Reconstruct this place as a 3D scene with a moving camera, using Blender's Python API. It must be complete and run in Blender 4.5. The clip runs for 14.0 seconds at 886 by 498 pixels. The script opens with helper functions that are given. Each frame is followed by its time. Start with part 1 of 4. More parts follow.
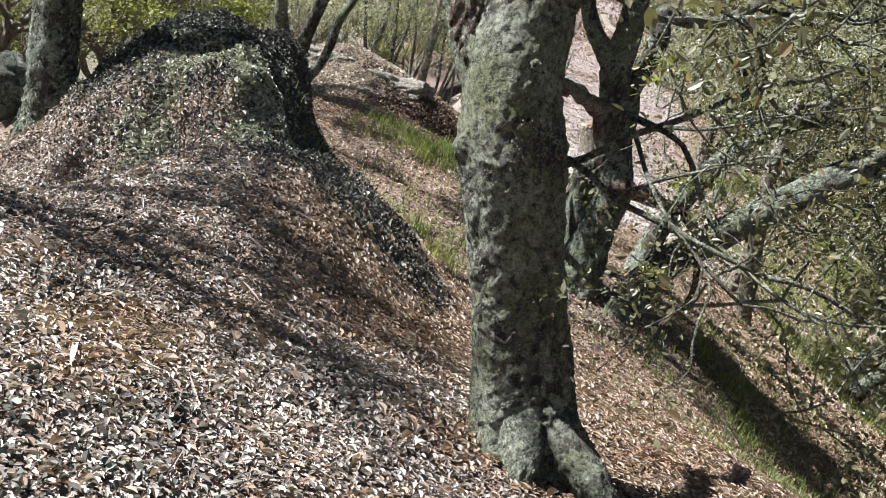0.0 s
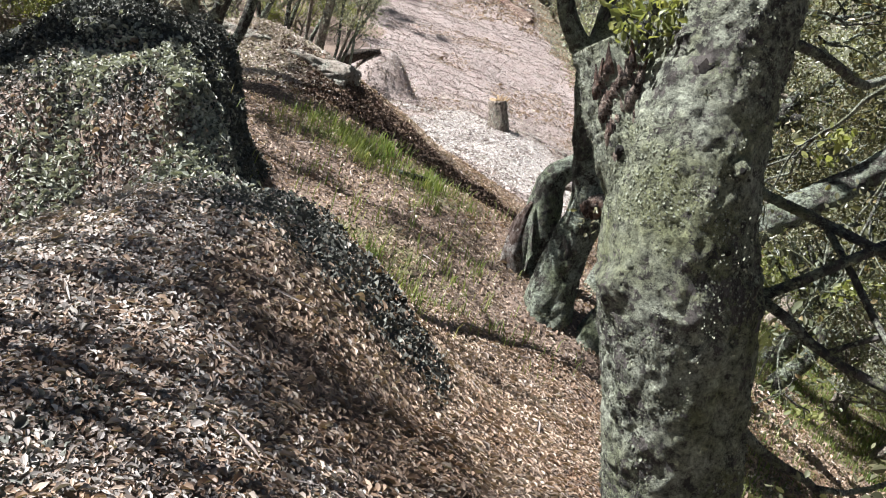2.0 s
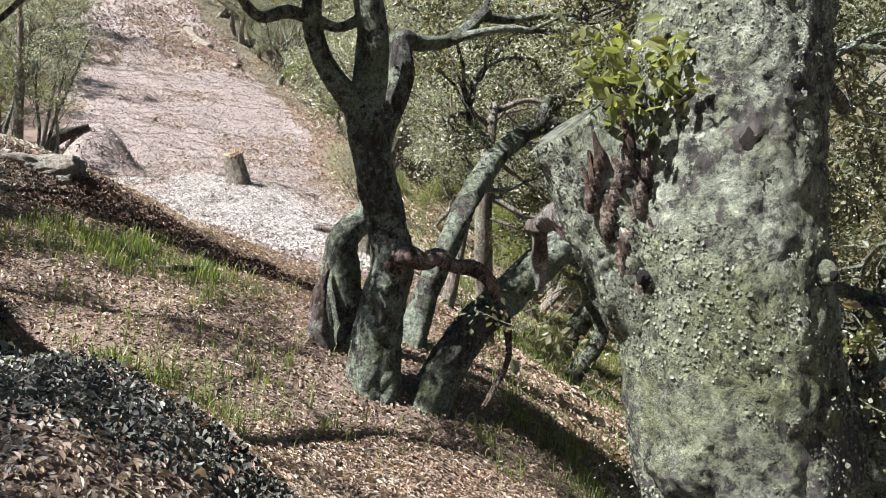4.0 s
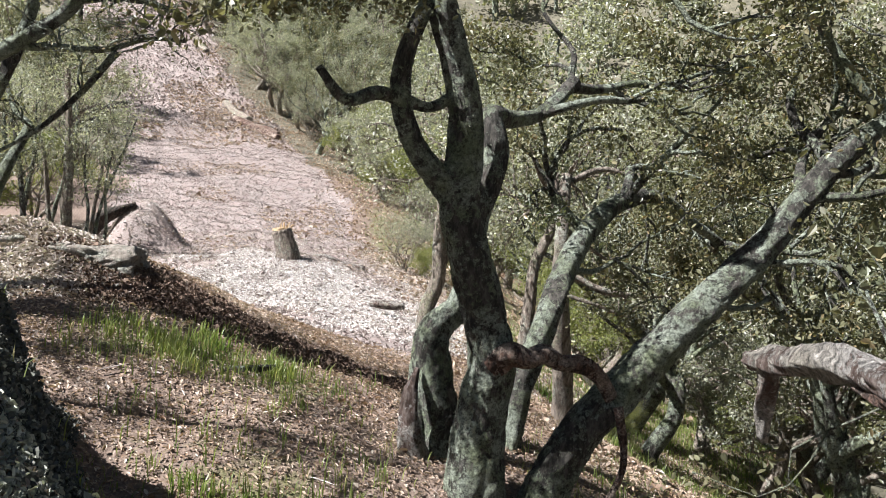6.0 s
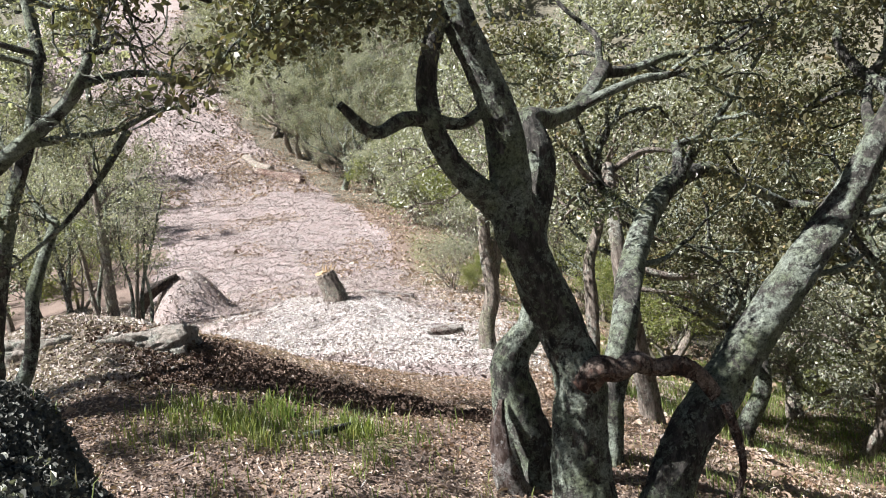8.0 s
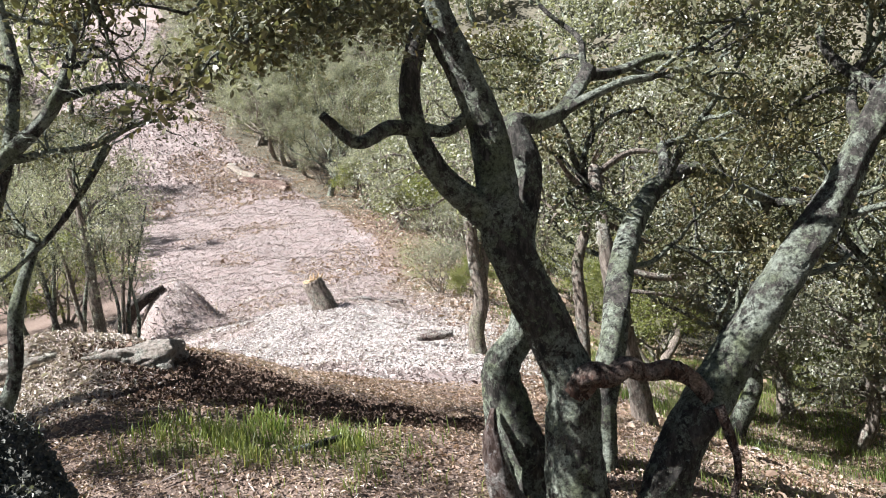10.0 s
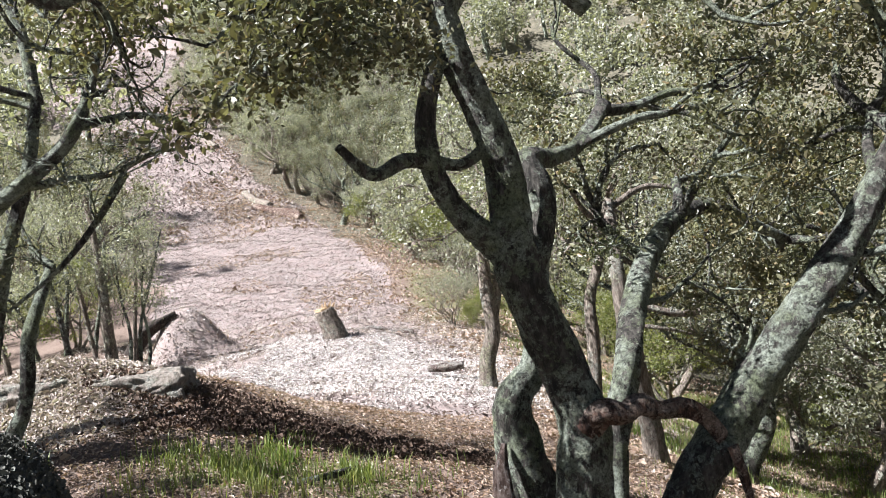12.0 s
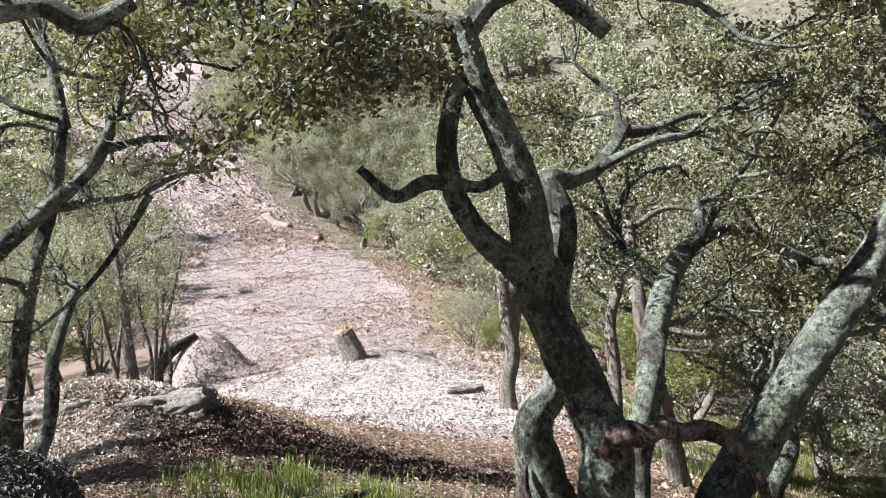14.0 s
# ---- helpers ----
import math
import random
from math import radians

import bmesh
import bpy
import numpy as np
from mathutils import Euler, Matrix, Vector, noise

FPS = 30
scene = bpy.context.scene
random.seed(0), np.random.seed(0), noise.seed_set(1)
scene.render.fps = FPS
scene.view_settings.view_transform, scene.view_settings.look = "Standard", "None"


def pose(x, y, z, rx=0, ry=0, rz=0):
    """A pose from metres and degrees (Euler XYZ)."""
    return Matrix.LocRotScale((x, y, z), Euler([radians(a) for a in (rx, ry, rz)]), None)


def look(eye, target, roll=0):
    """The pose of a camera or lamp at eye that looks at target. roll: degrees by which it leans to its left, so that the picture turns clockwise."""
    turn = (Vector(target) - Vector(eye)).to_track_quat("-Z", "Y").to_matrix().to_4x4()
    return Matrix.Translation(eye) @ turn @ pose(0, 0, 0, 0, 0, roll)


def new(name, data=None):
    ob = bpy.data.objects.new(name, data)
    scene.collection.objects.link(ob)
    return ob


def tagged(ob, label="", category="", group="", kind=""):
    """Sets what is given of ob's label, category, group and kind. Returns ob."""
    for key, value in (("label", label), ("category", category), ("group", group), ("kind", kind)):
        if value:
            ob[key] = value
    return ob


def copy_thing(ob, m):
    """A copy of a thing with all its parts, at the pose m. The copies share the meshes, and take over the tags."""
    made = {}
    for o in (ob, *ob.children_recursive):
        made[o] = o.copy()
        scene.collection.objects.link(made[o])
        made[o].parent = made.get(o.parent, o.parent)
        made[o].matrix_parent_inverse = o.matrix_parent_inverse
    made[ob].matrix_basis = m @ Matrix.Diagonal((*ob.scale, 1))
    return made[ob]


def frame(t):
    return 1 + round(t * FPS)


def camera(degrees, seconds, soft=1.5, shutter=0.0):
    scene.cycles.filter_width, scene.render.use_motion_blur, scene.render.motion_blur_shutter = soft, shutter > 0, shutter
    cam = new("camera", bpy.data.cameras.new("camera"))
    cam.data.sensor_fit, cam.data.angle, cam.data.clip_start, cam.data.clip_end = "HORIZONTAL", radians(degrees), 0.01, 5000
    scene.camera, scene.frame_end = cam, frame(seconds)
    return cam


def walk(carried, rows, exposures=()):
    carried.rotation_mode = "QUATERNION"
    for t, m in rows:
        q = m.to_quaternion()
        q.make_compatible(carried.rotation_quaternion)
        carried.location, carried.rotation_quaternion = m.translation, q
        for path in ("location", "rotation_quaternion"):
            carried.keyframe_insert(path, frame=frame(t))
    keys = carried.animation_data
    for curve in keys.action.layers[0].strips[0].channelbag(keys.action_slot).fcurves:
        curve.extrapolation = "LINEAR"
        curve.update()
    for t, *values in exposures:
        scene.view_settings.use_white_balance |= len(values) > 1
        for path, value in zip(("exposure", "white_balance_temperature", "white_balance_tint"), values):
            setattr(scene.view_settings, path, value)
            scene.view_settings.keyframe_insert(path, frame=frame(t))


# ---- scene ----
cam = camera(52.6, 14.0, 0.9)
PATH = [
    (0, (0.278, -0.06, 1.137), (0.227, 1.909, 0.789), 15.6),
    (0.5, (0.053, 0.21, 1.179), (0.01, 2.185, 0.865), 15.2),
    (1, (-0.167, 0.493, 1.218), (-0.166, 2.464, 0.875), 17.6),
    (1.5, (-0.383, 0.759, 1.284), (-0.263, 2.721, 0.913), 16.7),
    (2, (-0.478, 1.098, 1.286), (-0.243, 3.052, 0.925), 16.9),
    (2.5, (-0.587, 1.416, 1.334), (-0.158, 3.342, 1.007), 15.1),
    (2.7, (-0.577, 1.533, 1.354), (-0.068, 3.441, 1.037), 13.6),
    (4.8, (-0.806, 2.266, 1.446), (-0.035, 4.108, 1.336), 4.0),
    (5, (-0.811, 2.376, 1.489), (-0.098, 4.242, 1.385), 3.3),
    (5.5, (-0.909, 2.543, 1.523), (-0.232, 4.425, 1.495), 3.1),
    (6, (-0.945, 2.712, 1.536), (-0.276, 4.595, 1.476), 3.7),
    (6.5, (-0.927, 2.842, 1.558), (-0.366, 4.762, 1.585), 2.1),
    (7, (-0.95, 3.004, 1.591), (-0.36, 4.915, 1.6), -1.8),
    (7.2, (-0.948, 3.049, 1.599), (-0.356, 4.959, 1.598), -3.1),
    (9.5, (-0.886, 3.196, 1.634), (-0.292, 5.105, 1.588), -10.9),
    (10, (-0.9, 3.211, 1.648), (-0.285, 5.114, 1.623), -8.7),
    (10.5, (-0.899, 3.226, 1.654), (-0.27, 5.124, 1.651), -8.4),
    (11, (-0.895, 3.227, 1.664), (-0.256, 5.122, 1.658), -8.0),
    (11.5, (-0.894, 3.219, 1.665), (-0.266, 5.118, 1.675), -8.0),
    (12, (-0.905, 3.215, 1.668), (-0.306, 5.123, 1.713), -7.8),
    (12.5, (-0.906, 3.211, 1.665), (-0.329, 5.125, 1.709), -7.7),
    (13, (-0.91, 3.2, 1.666), (-0.334, 5.115, 1.709), -7.8),
    (13.5, (-0.92, 3.193, 1.665), (-0.334, 5.103, 1.752), -7.9),
    (14, (-0.926, 3.195, 1.663), (-0.361, 5.111, 1.763), -7.7),
]
EXPOSURE = 1.5
walk(cam, [(t, look(eye, target, roll)) for t, eye, target, roll in PATH], [(0, EXPOSURE + 0.04, 6150, 8), (2.7, EXPOSURE + 0.02, 6180, 8), (9.3, EXPOSURE + 0.08, 6120, 10), (14, EXPOSURE + 0.16, 6020, 11)])

# ---------------------------------------------------------------- world and sun
SUN_AZ, SUN_EL = 92.0, 51.0      # degrees from ahead (+y) towards the left, and above the horizon
world = bpy.data.worlds.new("sky")
scene.world = world
world.use_nodes = True
wn = world.node_tree.nodes
sky = wn.new("ShaderNodeTexSky")
sky.sky_type, sky.sun_disc = "NISHITA", False
sky.sun_elevation, sky.sun_rotation = radians(SUN_EL), radians(-SUN_AZ)
wn["Background"].inputs[1].default_value = 0.018
world.node_tree.links.new(sky.outputs[0], wn["Background"].inputs[0])
TO_SUN = Vector((-math.sin(radians(SUN_AZ)) * math.cos(radians(SUN_EL)), math.cos(radians(SUN_AZ)) * math.cos(radians(SUN_EL)), math.sin(radians(SUN_EL))))
sun = new("sun", bpy.data.lights.new("sun", "SUN"))
sun.data.energy, sun.data.angle, sun.data.color = 5.0, radians(0.53), (1.0, 0.965, 0.92)
sun.matrix_world = look((0, 0, 40), Vector((0, 0, 40)) - TO_SUN)

# ---------------------------------------------------------------- materials


def material(name, rough=0.8):
    m = bpy.data.materials.new(name)
    m.use_nodes = True
    nt = m.node_tree
    b = nt.nodes["Principled BSDF"]
    b.inputs["Roughness"].default_value = rough
    return m, nt, b


def node(nt, kind, **inputs):
    n = nt.nodes.new(kind)
    for k, v in inputs.items():
        n.inputs[k.replace("_", " ")].default_value = v
    return n


def coords(nt):
    return nt.nodes.new("ShaderNodeNewGeometry").outputs["Position"]


def noise_tex(nt, vec, scale, detail=5.0, rough=0.6):
    n = node(nt, "ShaderNodeTexNoise", Scale=scale, Detail=detail, Roughness=rough)
    nt.links.new(vec, n.inputs["Vector"])
    return n.outputs["Fac"]


def ramp(nt, fac, stops):
    r = nt.nodes.new("ShaderNodeValToRGB")
    e = r.color_ramp.elements
    while len(e) < len(stops):
        e.new(0.5)
    for el, (p, c) in zip(e, stops):
        el.position, el.color = p, (*c, 1) if len(c) == 3 else c
    nt.links.new(fac, r.inputs[0])
    return r.outputs[0]


def grey(v):
    return (v, v, v)


def mix(nt, fac, a, b, mode="MIX"):
    m = nt.nodes.new("ShaderNodeMix")
    m.data_type, m.blend_type = "RGBA", mode
    for sock, v in ((m.inputs[0], fac), (m.inputs[6], a), (m.inputs[7], b)):
        if isinstance(v, bpy.types.NodeSocket):
            nt.links.new(v, sock)
        elif isinstance(v, tuple):
            sock.default_value = (*v, 1)
        else:
            sock.default_value = v
    return m.outputs[2]


def bump(nt, b, height, strength, distance):
    n = node(nt, "ShaderNodeBump", Strength=strength, Distance=distance)
    nt.links.new(height, n.inputs["Height"])
    nt.links.new(n.outputs[0], b.inputs["Normal"])


def attribute(nt, name):
    a = nt.nodes.new("ShaderNodeAttribute")
    a.attribute_name = name
    return a.outputs["Fac"]


def bark_material(name, dark, mid, pale, moss, cover, scale=13):
    """Furrowed bark under flakes of lichen and moss."""
    m, nt, b = material(name, 0.92)
    p = coords(nt)
    st = nt.nodes.new("ShaderNodeVectorMath")
    st.operation = "MULTIPLY"
    st.inputs[1].default_value = (1, 1, 0.35)
    nt.links.new(p, st.inputs[0])
    furrow = noise_tex(nt, st.outputs[0], 22, 6, 0.75)
    base = ramp(nt, furrow, [(0.36, tuple(c * 0.35 for c in dark)), (0.47, dark), (0.64, mid)])
    speck = noise_tex(nt, p, 75, 4, 0.8)
    patch = noise_tex(nt, p, scale, 9, 0.82)
    zone = noise_tex(nt, p, 1.9, 3, 0.6)
    cov = nt.nodes.new("ShaderNodeMath")
    cov.operation = "MULTIPLY_ADD"
    cov.inputs[1].default_value = 0.6
    nt.links.new(zone, cov.inputs[0])
    nt.links.new(patch, cov.inputs[2])
    mask = ramp(nt, cov.outputs[0], [(cover, grey(0.0)), (cover + 0.025, grey(1.0))])
    tint = mix(nt, ramp(nt, noise_tex(nt, p, 2.6, 4, 0.7), [(0.42, grey(0.0)), (0.6, grey(1.0))]), pale, moss)
    flake = ramp(nt, noise_tex(nt, p, 34, 6, 0.85), [(0.38, grey(0.14)), (0.47, grey(0.7)), (0.6, grey(1.25))])
    tint = mix(nt, 1.0, tint, flake, "MULTIPLY")
    tint = mix(nt, 1.0, tint, ramp(nt, speck, [(0.35, grey(0.6)), (0.62, grey(1.15))]), "MULTIPLY")
    nt.links.new(mix(nt, mask, base, tint), b.inputs["Base Color"])
    bump(nt, b, mix(nt, 0.5, mix(nt, 0.5, furrow, mask), mix(nt, 0.5, speck, flake)), 1.0, 0.05)
    return m


def leaf_material(name, stops, translucent=0.35, rough=0.38, sheen=0.5):
    m, nt, b = material(name, rough)
    g = nt.nodes.new("ShaderNodeNewGeometry")
    c = ramp(nt, g.outputs["Random Per Island"], stops)
    c = mix(nt, 0.35, c, ramp(nt, noise_tex(nt, g.outputs["Position"], 1.3, 2), [(0.3, stops[0][1]), (0.7, stops[-1][1])]))
    nt.links.new(c, b.inputs["Base Color"])
    b.inputs["Specular IOR Level"].default_value = sheen
    if translucent:
        t = nt.nodes.new("ShaderNodeBsdfTranslucent")
        nt.links.new(mix(nt, 1.0, c, (1.35, 1.4, 0.75), "MULTIPLY"), t.inputs[0])
        s = nt.nodes.new("ShaderNodeMixShader")
        s.inputs[0].default_value = translucent
        nt.links.new(b.outputs[0], s.inputs[1])
        nt.links.new(t.outputs[0], s.inputs[2])
        nt.links.new(s.outputs[0], nt.nodes["Material Output"].inputs[0])
    return m


M_BARK = bark_material("oak_bark_lichen", (0.06, 0.053, 0.047), (0.21, 0.185, 0.175), (0.43, 0.45, 0.36), (0.25, 0.265, 0.145), 0.75, 26)
M_BARK2 = bark_material("oak_bark_dark", (0.048, 0.043, 0.036), (0.185, 0.165, 0.145), (0.4, 0.44, 0.36), (0.22, 0.25, 0.15), 0.77, 11)
M_BARK_PALE = bark_material("oak_bark_pale", (0.2, 0.16, 0.13), (0.46, 0.39, 0.33), (0.5, 0.49, 0.42), (0.32, 0.3, 0.2), 0.84)
M_DEAD = bark_material("dead_wood", (0.1, 0.06, 0.046), (0.32, 0.255, 0.23), (0.5, 0.46, 0.43), (0.36, 0.32, 0.27), 0.76, 9)
M_ROOT = bark_material("dark_root", (0.03, 0.022, 0.018), (0.11, 0.08, 0.065), (0.2, 0.16, 0.13), (0.14, 0.11, 0.085), 0.84)
M_ROCK = bark_material("mossy_rock", (0.06, 0.06, 0.058), (0.2, 0.19, 0.14), (0.36, 0.38, 0.33), (0.1, 0.13, 0.08), 0.78)
M_LICHEN = leaf_material("lichen_flake", [(0.0, (0.04, 0.04, 0.032)), (0.35, (0.13, 0.14, 0.095)), (0.7, (0.21, 0.225, 0.165)), (1.0, (0.33, 0.35, 0.28))], 0.0, 0.95, 0.1)
# near-black wood colour that carries the shade inside rotted holes
M_HOLE_SHADE = bark_material("hollow_shade", (0.012, 0.009, 0.008), (0.03, 0.022, 0.018), (0.05, 0.04, 0.03), (0.04, 0.035, 0.025), 0.9)
M_ROT = bark_material("rotten_heartwood", (0.045, 0.022, 0.016), (0.3, 0.175, 0.13), (0.46, 0.36, 0.3), (0.34, 0.25, 0.2), 0.8, 18)
M_LEDGE = bark_material("pale_ledge", (0.36, 0.31, 0.26), (0.6, 0.52, 0.46), (0.62, 0.61, 0.54), (0.38, 0.36, 0.27), 0.8)
M_MOSS = leaf_material("pale_moss", [(0.0, (0.14, 0.15, 0.12)), (0.5, (0.36, 0.37, 0.31)), (1.0, (0.6, 0.6, 0.53))], 0.1, 0.9, 0.2)
M_CRUMB = leaf_material("rock_crumb", [(0.0, (0.025, 0.024, 0.021)), (0.5, (0.085, 0.082, 0.072)), (0.85, (0.17, 0.17, 0.15)), (1.0, (0.29, 0.3, 0.265))], 0.0, 0.95, 0.1)
M_LEAF = leaf_material("oak_leaf", [(0.0, (0.045, 0.055, 0.03)), (0.5, (0.105, 0.124, 0.078)), (0.9, (0.19, 0.21, 0.132)), (1.0, (0.3, 0.22, 0.12))], 0.27, 0.38, 0.45)
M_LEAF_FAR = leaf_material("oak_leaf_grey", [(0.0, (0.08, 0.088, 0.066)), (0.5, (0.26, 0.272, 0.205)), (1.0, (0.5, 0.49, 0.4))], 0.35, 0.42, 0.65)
M_LEAF_NEW = leaf_material("oak_leaf_spring", [(0.0, (0.09, 0.12, 0.04)), (0.5, (0.18, 0.2, 0.075)), (1.0, (0.3, 0.29, 0.12))], 0.45)
M_LITTER = leaf_material("fallen_leaf", [(0.0, (0.05, 0.03, 0.022)), (0.25, (0.2, 0.11, 0.065)), (0.5, (0.33, 0.205, 0.125)), (0.75, (0.4, 0.265, 0.18)), (0.93, (0.47, 0.365, 0.29)), (1.0, (0.64, 0.57, 0.5))], 0.12, 0.5, 0.5)
M_LITTER_GREY = leaf_material("weathered_leaf", [(0.0, (0.04, 0.034, 0.032)), (0.25, (0.15, 0.125, 0.115)), (0.5, (0.34, 0.285, 0.26)), (0.7, (0.4, 0.29, 0.23)), (0.88, (0.52, 0.47, 0.435)), (1.0, (0.7, 0.66, 0.62))], 0.05, 0.5, 0.5)
M_GRASS = leaf_material("grass_blade", [(0.0, (0.05, 0.095, 0.018)), (0.55, (0.14, 0.22, 0.045)), (0.85, (0.24, 0.3, 0.085)), (1.0, (0.42, 0.37, 0.2))], 0.45)
M_CHIP = leaf_material("pale_debris", [(0.0, (0.08, 0.05, 0.042)), (0.35, (0.26, 0.2, 0.18)), (0.8, (0.42, 0.36, 0.335)), (1.0, (0.66, 0.62, 0.59))], 0.0, 0.8, 0.3)
M_PALE = leaf_material("pale_clod", [(0.0, (0.36, 0.31, 0.29)), (0.4, (0.68, 0.64, 0.61)), (1.0, (0.86, 0.84, 0.82))], 0.0, 0.9, 0.2)
# soil brown deepened for the shade that lies on the mound
M_SHADED_HUMUS = leaf_material("shaded_humus", [(0.0, (0.03, 0.02, 0.016)), (0.6, (0.12, 0.08, 0.062)), (1.0, (0.28, 0.2, 0.15))], 0.0, 0.8, 0.2)
M_STRAW = leaf_material("dry_straw", [(0.0, (0.19, 0.14, 0.12)), (0.4, (0.39, 0.32, 0.29)), (0.8, (0.55, 0.48, 0.45)), (1.0, (0.72, 0.67, 0.63))], 0.1, 0.6, 0.4)


def ground_material():
    m, nt, b = material("ground", 0.9)
    p = coords(nt)
    fine = noise_tex(nt, p, 34, 6, 0.75)
    mid = noise_tex(nt, p, 2.1, 4, 0.6)
    v = node(nt, "ShaderNodeTexVoronoi", Scale=30.0)
    nt.links.new(p, v.inputs["Vector"])
    litter = ramp(nt, fine, [(0.25, (0.04, 0.027, 0.02)), (0.5, (0.15, 0.1, 0.075)), (0.75, (0.32, 0.24, 0.2))])
    litter = mix(nt, 0.4, litter, mix(nt, v.outputs["Color"], (0.08, 0.05, 0.036), (0.34, 0.265, 0.22)))
    dirt = ramp(nt, fine, [(0.25, (0.13, 0.095, 0.087)), (0.5, (0.32, 0.268, 0.252)), (0.8, (0.52, 0.465, 0.445))])
    dirt = mix(nt, ramp(nt, mid, [(0.35, grey(0.0)), (0.7, grey(0.7))]), dirt, (0.24, 0.17, 0.155))
    turf = ramp(nt, fine, [(0.3, (0.07, 0.06, 0.03)), (0.5, (0.15, 0.15, 0.06)), (0.62, (0.24, 0.2, 0.12)), (0.8, (0.36, 0.3, 0.2))])
    rock = ramp(nt, fine, [(0.3, (0.035, 0.035, 0.033)), (0.6, (0.12, 0.12, 0.11)), (0.8, (0.3, 0.32, 0.29))])
    soft = noise_tex(nt, p, 5.0, 5, 0.7)

    def edge(name):
        a = nt.nodes.new("ShaderNodeMath")
        a.operation = "MULTIPLY_ADD"
        a.inputs[1].default_value = 1.6
        nt.links.new(attribute(nt, name), a.inputs[0])
        nt.links.new(soft, a.inputs[2])
        return ramp(nt, a.outputs[0], [(0.78, grey(0.0)), (1.0, grey(1.0))])

    c = mix(nt, edge("trail"), litter, dirt)
    c = mix(nt, edge("turf"), c, turf)
    c = mix(nt, edge("rock"), c, rock)
    scrub = ramp(nt, noise_tex(nt, p, 0.9, 6, 0.8), [(0.3, (0.035, 0.032, 0.022)), (0.55, (0.13, 0.115, 0.08)), (0.75, (0.28, 0.235, 0.18))])
    c = mix(nt, edge("scrub"), c, scrub)
    nt.links.new(c, b.inputs["Base Color"])
    bump(nt, b, mix(nt, 0.5, fine, v.outputs["Distance"]), 0.8, 0.04)
    return m


M_GROUND = ground_material()

# ---------------------------------------------------------------- mesh helpers


def mesh_from(name, verts, faces, mat, smooth=False):
    """A mesh from an (n, 3) array and an (m, k) array of corner numbers."""
    me = bpy.data.meshes.new(name)
    verts, faces = np.asarray(verts, np.float32), np.asarray(faces, np.int32)
    k = faces.shape[1]
    me.vertices.add(len(verts))
    me.vertices.foreach_set("co", verts.ravel())
    me.loops.add(faces.size)
    me.loops.foreach_set("vertex_index", faces.ravel())
    me.polygons.add(len(faces))
    me.polygons.foreach_set("loop_start", np.arange(0, faces.size, k, dtype=np.int32))
    me.polygons.foreach_set("use_smooth", np.full(len(faces), smooth))
    me.materials.append(mat)
    me.update(calc_edges=True)
    return me


class Soup:
    """Quads gathered from many tubes."""

    def __init__(self):
        self.v, self.f, self.n = [], [], 0

    def add(self, v, f):
        self.v.append(np.asarray(v))
        self.f.append(np.asarray(f) + self.n)
        self.n += len(v)

    def mesh(self, name, mat, smooth=True):
        return mesh_from(name, np.concatenate(self.v), np.concatenate(self.f), mat, smooth)


def resample(pts, radii, step):
    """A smooth curve through the points, with its radii."""
    pts, radii = np.asarray(pts, float), np.asarray(radii, float)
    d = np.concatenate([[0], np.cumsum(np.linalg.norm(np.diff(pts, axis=0), axis=1))])
    n = max(3, int(d[-1] / step) + 1)
    s = np.linspace(0, d[-1], n)
    m = np.gradient(pts, d, axis=0)
    i = np.clip(np.searchsorted(d, s, side="right") - 1, 0, len(d) - 2)
    h = (d[i + 1] - d[i])[:, None]
    u = ((s - d[i]) / (d[i + 1] - d[i]))[:, None]
    out = (2 * u**3 - 3 * u**2 + 1) * pts[i] + (u**3 - 2 * u**2 + u) * h * m[i] + (-2 * u**3 + 3 * u**2) * pts[i + 1] + (u**3 - u**2) * h * m[i + 1]
    return out, np.interp(s, d, radii)


def lattice(x, y, seed=0):
    """Smooth value noise, -1 to 1."""
    xi, yi = np.floor(x).astype(np.int64), np.floor(y).astype(np.int64)
    fx, fy = x - xi, y - yi
    fx, fy = fx * fx * (3 - 2 * fx), fy * fy * (3 - 2 * fy)

    def h(a, b):
        k = (a * 374761393 + b * 668265263 + seed * 974634277) & 0x7FFFFFFF
        k = ((k ^ (k >> 13)) * 1274126177) & 0x7FFFFFFF
        return ((k ^ (k >> 16)) & 0xFFFF) / 32767.5 - 1
    return (h(xi, yi) * (1 - fx) + h(xi + 1, yi) * fx) * (1 - fy) + (h(xi, yi + 1) * (1 - fx) + h(xi + 1, yi + 1) * fx) * fy


